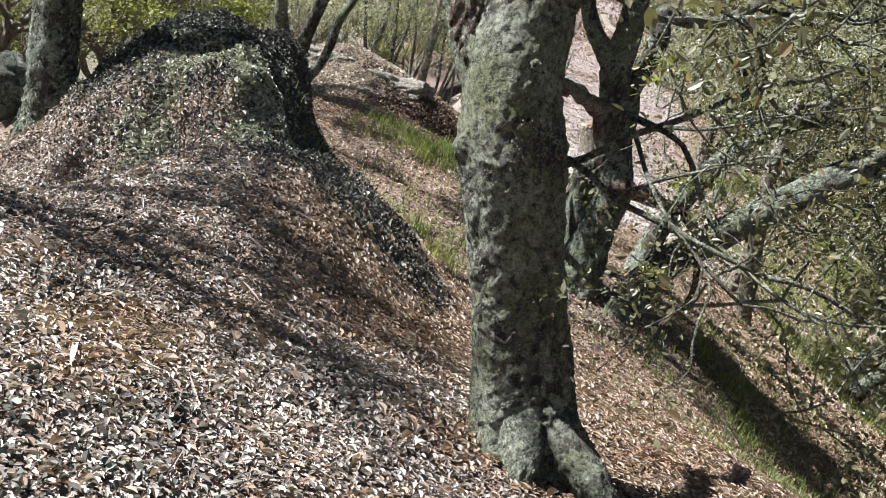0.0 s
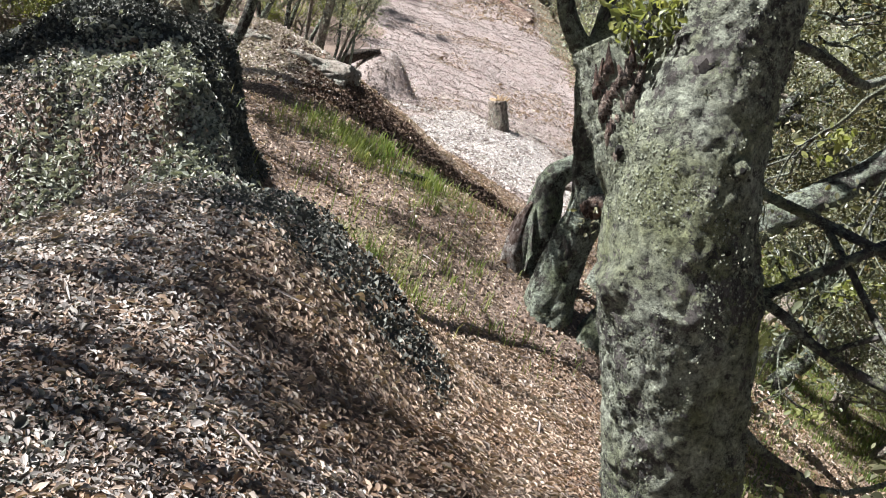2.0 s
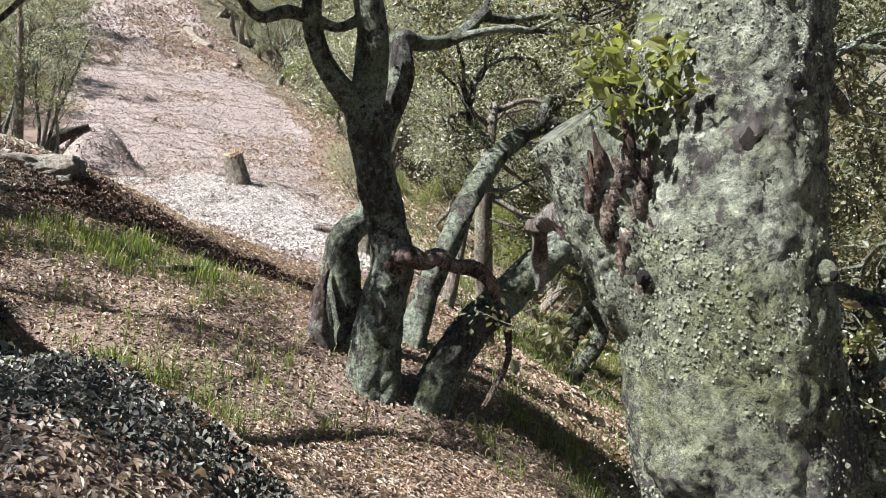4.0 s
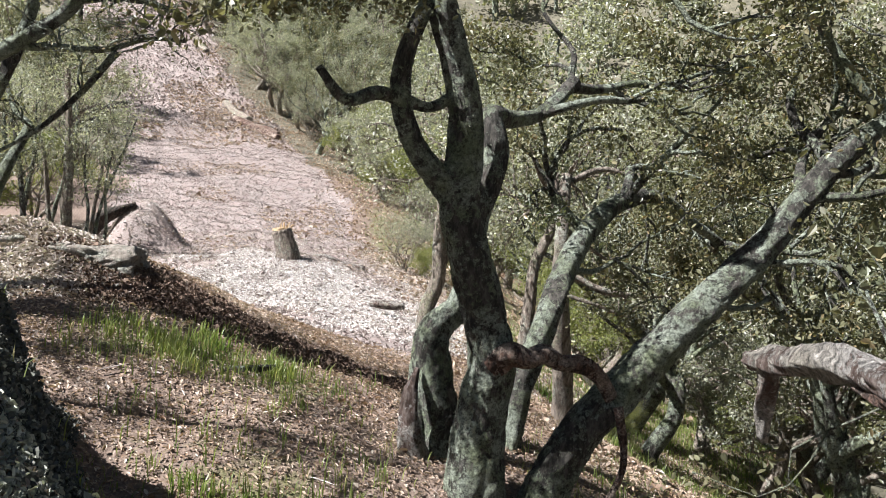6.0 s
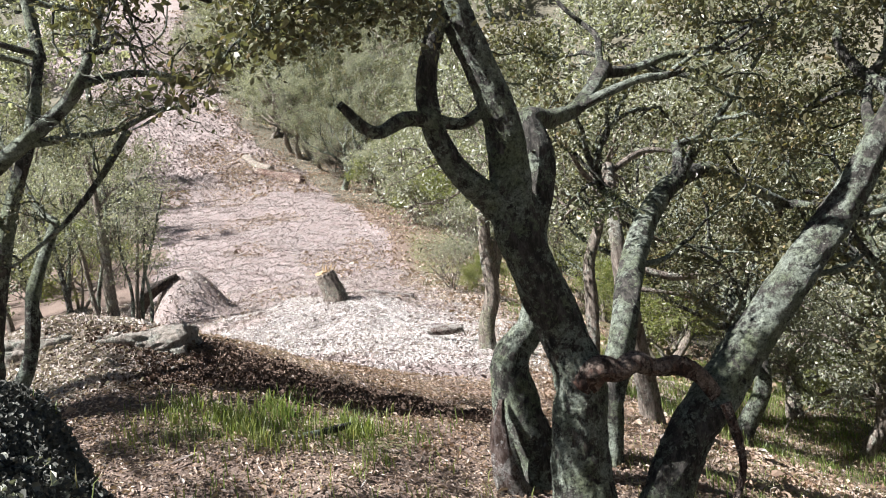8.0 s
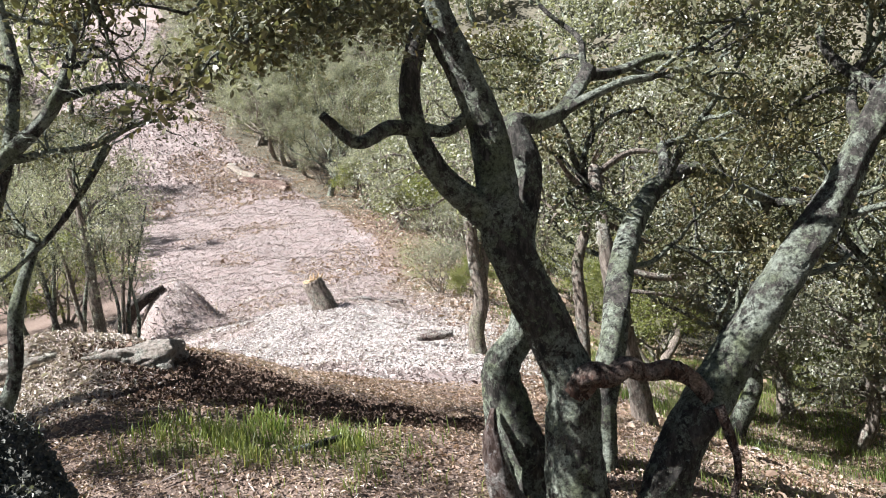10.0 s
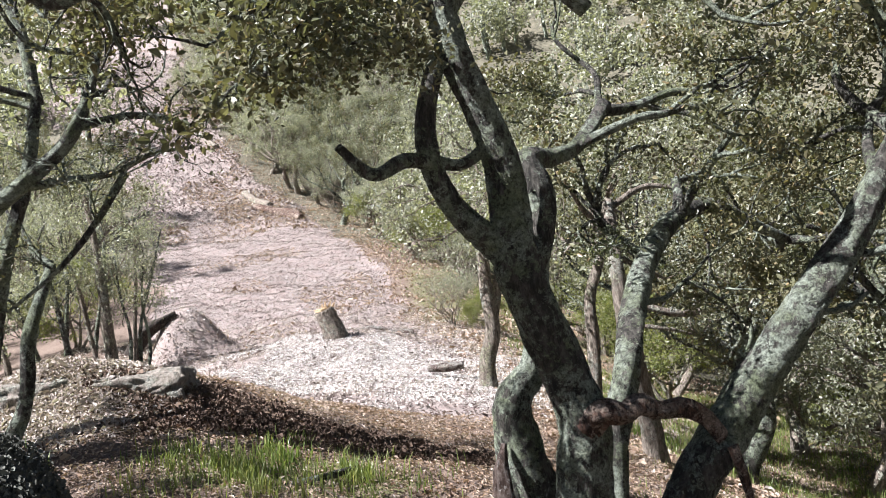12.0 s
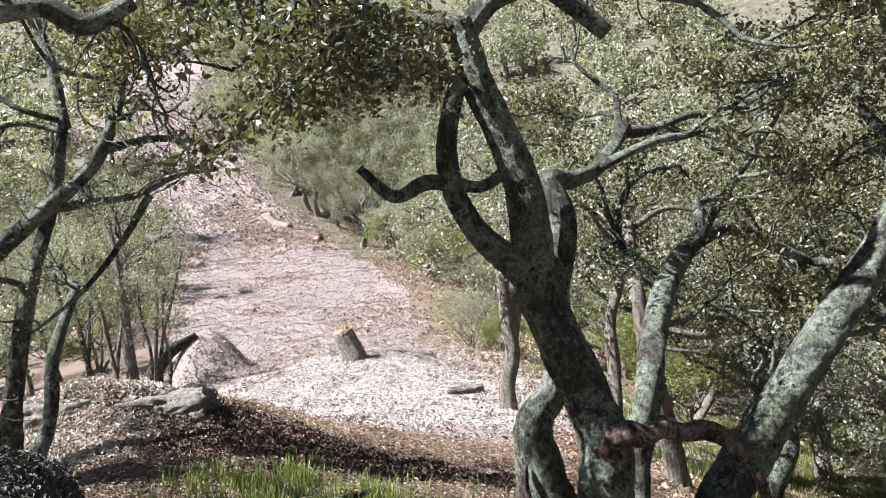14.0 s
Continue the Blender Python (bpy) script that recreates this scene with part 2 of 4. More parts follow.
def tube(soup, pts, radii, seg=8, step=0.08, knobs=0.12, seed=0, flute=0.0):
    """A limb with an uneven skin, closed at both ends."""
    p, r = resample(pts, radii, step)
    t = np.gradient(p, axis=0)
    t /= np.linalg.norm(t, axis=1)[:, None] + 1e-9
    a = np.cross(t, [0.31, 0.87, 0.11])
    a /= np.linalg.norm(a, axis=1)[:, None] + 1e-9
    b = np.cross(t, a)
    ang = np.linspace(0, 2 * np.pi, seg, endpoint=False)
    along = np.arange(len(p))[:, None] * step
    rr = r[:, None] * (1 + knobs * lattice(np.cos(ang)[None] * 1.6 + 7 + seed * 3.1, np.sin(ang)[None] * 1.6 + along / (r.mean() * 3 + 0.02), seed)
                       + flute * np.cos(ang * 5 + seed)[None] * np.exp(-along / 0.35))
    if seg >= 20:
        rr += r[:, None] * (0.085 if seg < 90 else 0.03) * lattice(np.cos(ang)[None] * 6 + 31, np.sin(ang)[None] * 6 + along * 22, seed + 5)
    if seg >= 90:
        arc = ang[None] * r.mean() + 0 * along
        wob = 0.02 * lattice(arc * 30, along * 30, seed + 6)
        ridge = np.abs(lattice((arc + wob) * 26, along * 11, seed + 7))
        crust = np.clip(lattice((arc + wob) * 40, (along + wob) * 40, seed + 8) + 0.6 * lattice(arc * 95, along * 95, seed + 9), 0, 1)
        rr += 0.007 * (ridge - 0.4) + 0.007 * crust
    v = p[:, None] + rr[..., None] * (np.cos(ang)[None, :, None] * a[:, None] + np.sin(ang)[None, :, None] * b[:, None])
    n = len(p)
    i, j = np.meshgrid(np.arange(n - 1), np.arange(seg), indexing="ij")
    f = np.stack([i * seg + j, i * seg + (j + 1) % seg, (i + 1) * seg + (j + 1) % seg, (i + 1) * seg + j], -1).reshape(-1, 4)
    v = np.concatenate([v.reshape(-1, 3), p[:1], p[-1:]])
    j = np.arange(0, seg - 1, 2)
    c0 = np.stack([np.full(len(j), n * seg), (j + 2) % seg, j + 1, j], -1)
    c1 = np.stack([np.full(len(j), n * seg + 1), (n - 1) * seg + j, (n - 1) * seg + j + 1, (n - 1) * seg + (j + 2) % seg], -1)
    soup.add(v, np.concatenate([f, c0, c1]))
    return p


def leaf_arrays(c, size, rng, flat=0.0, ratio=0.5, curl=0.25, normals=None):
    """Folded pointed leaves, two quads each, at the points c."""
    n = len(c)
    nrm = rng.normal(size=(n, 3))
    nrm /= np.linalg.norm(nrm, axis=1)[:, None]
    if normals is None:
        normals = np.tile([0, 0, 1.0], (n, 1))
    nrm = nrm * (1 - flat) + normals * flat
    nrm /= np.linalg.norm(nrm, axis=1)[:, None] + 1e-9
    d = np.cross(nrm, rng.normal(size=(n, 3)))
    d /= np.linalg.norm(d, axis=1)[:, None] + 1e-9
    s = np.cross(nrm, d)
    L = (size * np.exp(rng.normal(-0.05, 0.3, n)))[:, None]
    W = L * ratio * rng.uniform(0.75, 1.25, n)[:, None]
    k = curl * rng.uniform(0.2, 1.6, n)[:, None] * W
    b0, tip = c - d * L * 0.5, c + d * L * 0.5 + nrm * k * 0.7
    l1, l2 = c - d * L * 0.2 + s * W * 0.45 + nrm * k, c + d * L * 0.18 + s * W * 0.42 + nrm * k
    r1, r2 = c - d * L * 0.2 - s * W * 0.45 + nrm * k, c + d * L * 0.18 - s * W * 0.42 + nrm * k
    v = np.stack([b0, l1, l2, tip, r2, r1], 1).reshape(-1, 3)
    o = np.arange(n)[:, None] * 6
    f = np.stack([o + [0, 3, 2, 1], o + [0, 5, 4, 3]], 1).reshape(-1, 4)
    return v, f


def thing(name, label, category, group="", at=(0, 0, 0)):
    e = new(name)
    e.location = at
    return tagged(e, label, category, group)


def piece(name, me, parent, label="", kind=""):
    o = new(name, me)
    o.parent = parent
    return tagged(o, label, "", "", kind)


# ---------------------------------------------------------------- the lie of the land
def smooth(a, b, v):
    u = np.clip((v - a) / (b - a), 0, 1)
    return u * u * (3 - 2 * u)


def profile(v, xs, zs, w):
    """A line through stations, rounded over the width w."""
    return sum(np.interp(v + k * w, xs, zs) for k in (-0.5, -0.25, 0, 0.25, 0.5)) / 5


def hump(x, y, cx, cy, sx, sy, h):
    return h * np.exp(-((x - cx) ** 2 / (2 * sx * sx) + (y - cy) ** 2 / (2 * sy * sy)))


def brow(y):
    """Where the ridge begins to fall away on the right-hand side."""
    return profile(y, [-20, 0, 3, 5, 7, 9, 12, 16, 20, 28, 40, 54, 63, 74, 110], [0.2, 0.3, 0.69, 0.87, 0.11, 0.45, 1.42, 2.0, 3.8, 5.9, 8.6, 9.2, 8.2, 7.0, 6.0], 2.0)


def outcrop(x, y):
    """The steep-sided outcrop, 0 to 1."""
    u, v = x + 2.1 + 0.056 * (y - 7.23), y - 7.23 - 0.056 * (x + 2.1)
    w = 1 + 0.09 * lattice(x * 2.3, y * 2.3, 4) + 0.05 * lattice(x * 6, y * 6, 14)
    return np.exp(-((np.abs(u) * w / 0.85) ** 4.5 + (np.abs(v) * w / 1.29) ** 4.5))


def apron(x, y):
    """The leaf-covered spur that runs from the outcrop towards the walk."""
    c, s = math.cos(-0.325), math.sin(-0.325)
    u, v = (x + 0.86) * c + (y - 5.67) * s, -(x + 0.86) * s + (y - 5.67) * c
    return np.exp(-(np.abs(u / 0.99) ** 2.3 + np.abs(v / 1.38) ** 2.3))


def land(x, y, detail=True):
    x, y = np.asarray(x, float), np.asarray(y, float)
    z = profile(y, [-60, -3, 0, 3, 5, 7, 9, 12, 16, 20, 28, 40, 55, 67, 80, 100, 160, 400], [-4, -0.3, -0.13, 0.05, -0.24, -0.57, 0.23, -0.11, 0.0, 0.05, 0.15, 1.9, 5.2, 9.0, 15.5, 25, 62, 100], 2.2)
    s = x - brow(y)
    z = z - profile(s, [-1.2, 0, 2, 6, 14, 26, 45, 90, 300], [0, 0.07, 0.4, 2.5, 5.0, 6.0, 3.0, -18, -70], 1.2)
    left = -3.4 - 0.02 * y - x
    z = z - profile(left, [-0.5, 0.5, 8, 30, 60, 300], [0, 0.15, 1.9, 4.0, 0.0, -60], 1.0)
    z = z + 1.24 * outcrop(x, y) + 0.81 * apron(x, y) + hump(x, y, -3.6, 8.2, 1.4, 1.6, 0.2)
    # the second mound, and the heaps of soil by the trail
    z = z + hump(x, y, -1.24, 12.8, 1.4, 1.83, 1.05) + hump(x, y, -2.45, 12.35, 0.6, 0.6, 0.48) + hump(x, y, -1.6, 12.6, 0.5, 0.4, 0.14)
    z = z + np.exp(-np.abs((x + 0.6) / 0.75) ** 3.2 * (1 - 0.5 * smooth(-0.6, 0.3, x)) - np.abs((y - 28.5) / 0.8) ** 2.6) + hump(x, y, -0.2, 28.3, 0.7, 0.8, 0.35) + hump(x, y, 2.2, 24.5, 1.6, 1.4, 0.35)
    if detail:
        z = z + 0.035 * lattice(x * 1.9, y * 1.9, 1) + 0.016 * lattice(x * 5.3, y * 5.3, 2)
        z = z + (0.12 * lattice(x * 0.35, y * 0.35, 3) + 0.08 * lattice(x * 1.1, y * 1.1, 13) + 0.035 * lattice(x * 2.3, y * 2.3, 23)) * smooth(13, 22, y)
        z = z + rock_mask(x, y) * (0.075 * lattice(x * 5, y * 5, 8) + 0.055 * lattice(x * 12, y * 12, 9))
    return z


def rock_mask(x, y):
    """The bare top of the outcrop, and its steep right-hand flank, whose shade is put into the dark rock colour."""
    o = outcrop(x, y)
    top = smooth(0.4, 0.6, o) * smooth(6.15, 6.5, y + 0.25 * lattice(x * 2, y * 2, 17))
    # the flank that faces away from the sun, painted dark rock for its shade
    n = x * 0.66 + y * 0.75 + 0.2 * lattice(x * 3, y * 3, 18)
    low = smooth(2.75, 3.2, n) * (1 - smooth(4.2, 4.5, n)) * smooth(-1.5, -1.0, x) * (1 - smooth(0.15, 0.3, x)) * smooth(4.9, 5.2, y) * (1 - smooth(6.8, 7.4, y))
    side = 0.45 * low + smooth(0.03, 0.12, o) * smooth(-1.7, -1.25, x) * smooth(6.0, 6.5, y)
    return np.clip(top + side, 0, 1)


def trail_mask(x, y):
    c = profile(y, [15, 20, 28, 40, 54, 63, 74, 100], [1.9, 2.3, 2.2, 3.4, 3.6, 3.0, 1.2, -4.0], 3)
    w = profile(y, [15, 20, 28, 40, 54, 63, 74, 100], [2.3, 3.0, 3.9, 5.0, 5.3, 5.2, 5.2, 9.0], 3)
    return smooth(0, 1.2, w + 0.5 * lattice(x * 0.7, y * 0.7, 19) - np.abs(x - c)) * smooth(13.6, 15.0, y + 0.6 * lattice(x * 0.8, y * 0.8, 20))


def scrub_mask(x, y):
    """The bushy ground of the hillsides away from the trail."""
    return np.clip(smooth(44, 56, y) + smooth(7, 12, x - brow(y)) + smooth(3, 7, -3.4 - x), 0, 1) * (1 - trail_mask(x, y))


def green(x, y):
    """The fresh grass on the near side of the second mound."""
    u = (x + 0.2) * 0.94 - (y - 9.95) * 0.34
    v = (x + 0.2) * 0.34 + (y - 9.95) * 0.94
    return np.exp(-((u / 0.95) ** 4 + (v / 0.42) ** 2))


def yellow(x, y):
    return np.exp(-(((x + 0.1) / 0.9) ** 2 + ((y - 8.0) / 0.75) ** 2)) * 0.6


def turf_mask(x, y):
    s = x - brow(y)
    b = smooth(1.6, 3.0, s) * (1 - smooth(9, 14, s)) * smooth(0, 2, y) * (0.55 + 0.45 * lattice(x * 0.8, y * 0.8, 33))
    c = smooth(-0.6, 0.6, s) * (1 - smooth(3.5, 5.0, s)) * smooth(27, 30, y) * (1 - smooth(38, 46, y))
    return np.clip(0.6 * green(x, y) + 0.45 * yellow(x, y) + 0.5 * b + 0.28 * c, 0, 1) * (1 - trail_mask(x, y))


def stations(*tiers):
    """Steps that widen from tier to tier: (start, end, step) each, then ever wider ones out to the far ends."""
    mid = np.concatenate([np.arange(*t) for t in tiers])
    g = np.geomspace(tiers[-1][2], 700, 34)
    return np.concatenate([mid[0] - g[::-1], mid, mid[-1] + g])


gx = stations((-9, -4, 0.2), (-4, 4, 0.035), (4, 12, 0.16), (12, 30, 1.0))
gy = stations((-3, 1, 0.2), (1, 13, 0.035), (13, 45, 0.16), (45, 90, 0.4), (90, 150, 2.0))
X, Y = np.meshgrid(gx, gy, indexing="ij")
Z = land(X, Y)
nx, ny = X.shape
i, j = np.meshgrid(np.arange(nx - 1), np.arange(ny - 1), indexing="ij")
quads = np.stack([i * ny + j, (i + 1) * ny + j, (i + 1) * ny + j + 1, i * ny + j + 1], -1).reshape(-1, 4)
me = mesh_from("ground", np.stack([X, Y, Z], -1).reshape(-1, 3), quads, M_GROUND, True)
for label, mask in (("trail", trail_mask), ("turf", turf_mask), ("rock", rock_mask), ("scrub", scrub_mask)):
    me.attributes.new(label, "FLOAT", "POINT").data.foreach_set("value", mask(X, Y).ravel().astype(np.float32))
ground = tagged(new("ground", me), "hillside ridge of soil under brown oak leaf litter", "ground", "", "structure")


def slope(x, y):
    e = 0.05
    n = np.stack([(land(x - e, y) - land(x + e, y)) / (2 * e), (land(x, y - e) - land(x, y + e)) / (2 * e), np.ones_like(x)], -1)
    return n / np.linalg.norm(n, axis=1)[:, None]


# ---------------------------------------------------------------- litter and grass
def scatter(rng, n, x0, x1, y0, y1):
    return rng.uniform(x0, x1, n), rng.uniform(y0, y1, n)


def litter(name, label, category, n, box, size, mat, keep, lift=0.012, flat=0.7, seed=1, ratio=0.5):
    rng = np.random.default_rng(seed)
    x, y = scatter(rng, n, *box)
    k = rng.uniform(size=n) < keep(x, y)
    x, y = x[k], y[k]
    c = np.stack([x, y, land(x, y) + lift * rng.uniform(0.2, 1.4, len(x))], -1)
    v, f = leaf_arrays(c, size, rng, flat, ratio, 0.7, slope(x, y))
    o = new(name, mesh_from(name, v, f, mat))
    return tagged(o, label, category, "", "stuff")


def leafy(x, y):
    bare = np.exp(-(((x + 2.2) / 0.95) ** 4 + ((y - 12.1) / 0.9) ** 4))
    return (1 - 0.97 * rock_mask(x, y)) * (1 - trail_mask(x, y)) * (1 - 0.75 * turf_mask(x, y)) * (0.75 + 0.25 * lattice(x * 1.1, y * 1.1, 21)) * (1 - 0.85 * bare)


def bleached(x, y):
    """Where the leaves lie old and grey: the spur and the ground before it."""
    n = 0.5 * lattice(x * 0.9, y * 0.9, 81) + 0.35 * lattice(x * 2.6, y * 2.6, 82)
    return smooth(0.2, 0.75, 0.55 - 0.42 * (x + 0.1 + 0.12 * (y - 3)) + n)


def crumbly(x, y):
    """Dark crumbs of rotten leaf and stone that show between the leaves of the spur."""
    n = 0.6 * lattice(x * 1.7, y * 1.7, 83) + 0.4 * lattice(x * 4.5, y * 4.5, 84)
    return smooth(0.0, 0.45, n) * smooth(-0.2, 0.5, 0.6 - x - 0.1 * y)


litter("leaf_litter", "dry curled reddish-brown and tan oak leaves on the slope", "leaf litter", 230000, (-3.8, 3.2, 1.4, 7.5), 0.029, M_LITTER, lambda x, y: leafy(x, y) * (1 - 0.8 * bleached(x, y)), 0.022, 0.8, seed=1, ratio=0.42)
litter("leaf_litter", "weathered grey and bleached oak leaves over the spur", "leaf litter", 230000, (-3.8, 1.6, 1.4, 7.2), 0.024, M_LITTER_GREY, lambda x, y: leafy(x, y) * bleached(x, y) * smooth(-3.8, -3.0, x + 0.3 * lattice(x * 2, y * 2, 85)) * smooth(1.3, 1.9, y + 0.25 * lattice(x * 2, y * 2, 86)), 0.022, 0.78, seed=21, ratio=0.5)
litter("leaf_litter", "thin scatter of weathered oak leaves behind the walk", "leaf litter", 110000, (-7.5, 5.5, -4, 7.5), 0.042, M_LITTER_GREY, lambda x, y: leafy(x, y) * (1 - smooth(-4.2, -3.2, x) * smooth(1.0, 2.0, y) * (1 - smooth(2.2, 3.6, x))) * smooth(-4, -1, y) * (1 - smooth(6.2, 7.5, y)), 0.02, 0.8, seed=27)
litter("rock_crumbs", "dark crumbs of stone and rotten leaf among the litter", "rock crumbs", 60000, (-3.6, 1.2, 1.6, 7.0), 0.02, M_CRUMB, lambda x, y: crumbly(x, y) * leafy(x, y), 0.03, 0.15, seed=22, ratio=0.85)
litter("leaf_litter", "dry brown oak leaves strewn over the farther mound", "leaf litter", 250000, (-4.2, 7.0, 7.5, 17), 0.03, M_LITTER, leafy, 0.025, 0.7, seed=2, ratio=0.42)
litter("wood_debris", "pale chips and twigs strewn along the dirt trail", "debris", 150000, (-4, 9.5, 14, 62), 0.07, M_CHIP, trail_mask, 0.035, 0.5, seed=3, ratio=0.3)
litter("dry_straw", "pale tan dry leaves and straw below the trail", "leaf litter", 150000, (-5, 9, 14.5, 32), 0.042, M_STRAW, lambda x, y: (1 - 0.6 * trail_mask(x, y)) * (1 - 0.7 * turf_mask(x, y)) * smooth(14.5, 17.5, y + lattice(x, y, 51)), 0.03, 0.6, seed=9)
litter("dry_straw", "bleached straw and leaf crumbs round the rock ledge", "leaf litter", 85000, (-3.8, -0.7, 10.9, 13.4), 0.036, M_STRAW, lambda x, y: np.exp(-(((x + 2.1) / 0.95) ** 4 + ((y - 12.2) / 0.95) ** 4)), 0.03, 0.55, seed=10)
litter("leaf_litter", "brown leaf litter on the slope below the ridge", "leaf litter", 110000, (3.0, 13, 6, 19), 0.05, M_LITTER, lambda x, y: 0.85 * (1 - trail_mask(x, y)) * (0.55 + 0.45 * lattice(x * 0.7, y * 0.7, 52)), 0.03, 0.5, seed=15)
litter("leaf_litter", "brown leaf litter at the edge of the upper trail", "leaf litter", 90000, (2, 16, 19, 80), 0.1, M_LITTER, lambda x, y: (1 - trail_mask(x, y)) * (0.6 + 0.4 * lattice(x * 0.5, y * 0.5, 53)), 0.03, 0.5, seed=16)
litter("pale_moss", "pale dry moss and lichen on the face of the outcrop", "moss", 70000, (-2.9, -0.7, 5.2, 7.2), 0.032, M_MOSS, lambda x, y: np.exp(-(((x + 1.7) / 0.55) ** 4 + ((y - 6.15) / 0.5) ** 4)) * smooth(-0.5, 0.4, 0.6 * lattice(x * 3, y * 3, 91) + 0.4 * lattice(x * 8, y * 8, 92)) + 0.05 * rock_mask(x, y), 0.035, 0.4, seed=12, ratio=0.5)
litter("leaf_litter", "reddish leaf litter drifted over the upper trail", "leaf litter", 26000, (-2, 7, 24, 66), 0.09, M_LITTER, lambda x, y: trail_mask(x, y) * smooth(0.1, 0.5, lattice(x * 0.45, y * 0.3, 41)) * smooth(-1, 4, x), 0.03, 0.6, seed=14)
litter("wood_debris", "twigs and pale chips on the upper hillside trail", "debris", 60000, (-14, 10, 58, 108), 0.14, M_CHIP, trail_mask, 0.05, 0.5, seed=23)
litter("leaf_litter", "brown and reddish litter drifted over the hilltop trail", "leaf litter", 60000, (-14, 10, 54, 110), 0.15, M_LITTER, lambda x, y: trail_mask(x, y) * smooth(-0.1, 0.5, lattice(x * 0.5, y * 0.25, 42) + 0.12 * (x - 1)), 0.05, 0.45, seed=24)
litter("pale_soil", "whitish crumbled subsoil spilled in front of the stump", "soil", 300000, (-1.5, 6.0, 14.2, 25.5), 0.02, M_PALE, lambda x, y: smooth(0.2, 0.45, np.exp(-(((x - 2.2 + 0.2 * (y - 20)) / 2.3) ** 2 + ((y - 19.5) / 4.0) ** 2)) + 0.35 * lattice(x * 1.3, y * 1.3, 61)), 0.026, 0.95, seed=17, ratio=0.95)
# dark band across the mound: dark soil with the trees' shade in its colour
litter("shaded_crest", "dark band of crumbled soil and rotten leaves along the mound crest, tree shade in its colour", "soil", 70000, (-3.2, 2.4, 10.2, 12.9), 0.03, M_SHADED_HUMUS, lambda x, y: smooth(0.3, 0.75, np.exp(-(((x + 0.3) / 1.9) ** 4 + ((y - 11.35 + 0.28 * (x + 0.3)) / 0.62) ** 4)) + 0.4 * lattice(x * 2.2, y * 2.2, 71)) * (1 - green(x, y)) * smooth(-2.1, -1.1, x + 0.3 * lattice(x * 2, y * 2, 72)), 0.04, 0.45, seed=18, ratio=0.7)
litter("rock_crumbs", "dark crumbled rock and lichen flakes on the outcrop, its flank's shade in their colour", "rock crumbs", 150000, (-3.6, 0.6, 4.6, 8.8), 0.021, M_CRUMB, rock_mask, 0.03, 0.45, seed=4, ratio=0.8)
litter("twigs", "short grey twigs scattered in the leaf litter", "twigs", 900, (-4, 4, 1.5, 14), 0.16, M_CHIP, leafy, 0.03, 0.85, seed=8, ratio=0.06)


def grass(name, label, n, box, keep, height, seed):
    rng = np.random.default_rng(seed)
    x, y = scatter(rng, n, *box)
    k = rng.uniform(size=n) < keep(x, y)
    x, y = x[k], y[k]
    n = len(x)
    base = np.stack([x, y, land(x, y) - 0.01], -1)
    h = (height * rng.uniform(0.4, 1.3, n))[:, None]
    a = rng.uniform(0, 2 * np.pi, n)
    lean = np.stack([np.cos(a), np.sin(a), 0 * a], -1)
    side = np.stack([-np.sin(a), np.cos(a), 0 * a], -1) * 0.0035 * (height / 0.12)
    b = rng.uniform(0.1, 0.6, n)[:, None]
    up = np.array([0, 0, 1.0])
    m, t = base + up * h * 0.6 + lean * h * b * 0.3, base + up * h * (1 - b * 0.3) + lean * h * b
    v = np.stack([base - side, base + side, m + side * 0.8, t, m - side * 0.8], 1).reshape(-1, 3)
    o = np.arange(n)[:, None] * 5
    tri = np.concatenate([o + [0, 1, 2], o + [0, 2, 4], o + [4, 2, 3]])
    return tagged(new(name, mesh_from(name, v, tri, M_GRASS)), label, "grass", "", "stuff")


def tufts(x, y, scale, seed):
    """Close tufts with bare ground between them, 0 to 1."""
    return smooth(0.1, 0.5, 0.55 * lattice(x * scale, y * scale, seed) + 0.45 * lattice(x * scale * 2.7, y * scale * 2.7, seed + 1))


def mound_grass(x, y):
    return (green(x, y) * 1.5 + 0.55 * yellow(x, y)) * (0.08 + tufts(x, y, 3.6, 31))


def slope_grass(x, y):
    return turf_mask(x, y) * smooth(0.35, 0.65, 0.5 + 0.5 * lattice(x * 1.2, y * 1.2, 32))


grass("grass", "fresh green grass tufts on the leaf-covered mound", 90000, (-1.8, 2.2, 6.8, 11.4), mound_grass, 0.16, 5)
grass("grass", "bright green grass at the foot of the near oak's slope", 60000, (1.8, 6.0, 5.6, 10.5), lambda x, y: np.exp(-(((x - 3.4) / 1.1) ** 2 + ((y - 7.7) / 1.3) ** 2)) * (0.15 + tufts(x, y, 1.9, 35)), 0.13, 25)
grass("grass", "patchy green grass on the falling hillside", 60000, (1.5, 13, 1.5, 18), slope_grass, 0.12, 6)
grass("grass", "green grass in the hollow behind the oak", 70000, (5.5, 16, 13.5, 25), lambda x, y: (0.2 + 0.8 * tufts(x, y, 0.8, 37)) * smooth(1.5, 3.5, x - brow(y)), 0.2, 26)
grass("dry_grass", "thin yellowing grass beside the trail", 50000, (3, 14, 18, 46), slope_grass, 0.16, 7)

# ---------------------------------------------------------------- trees


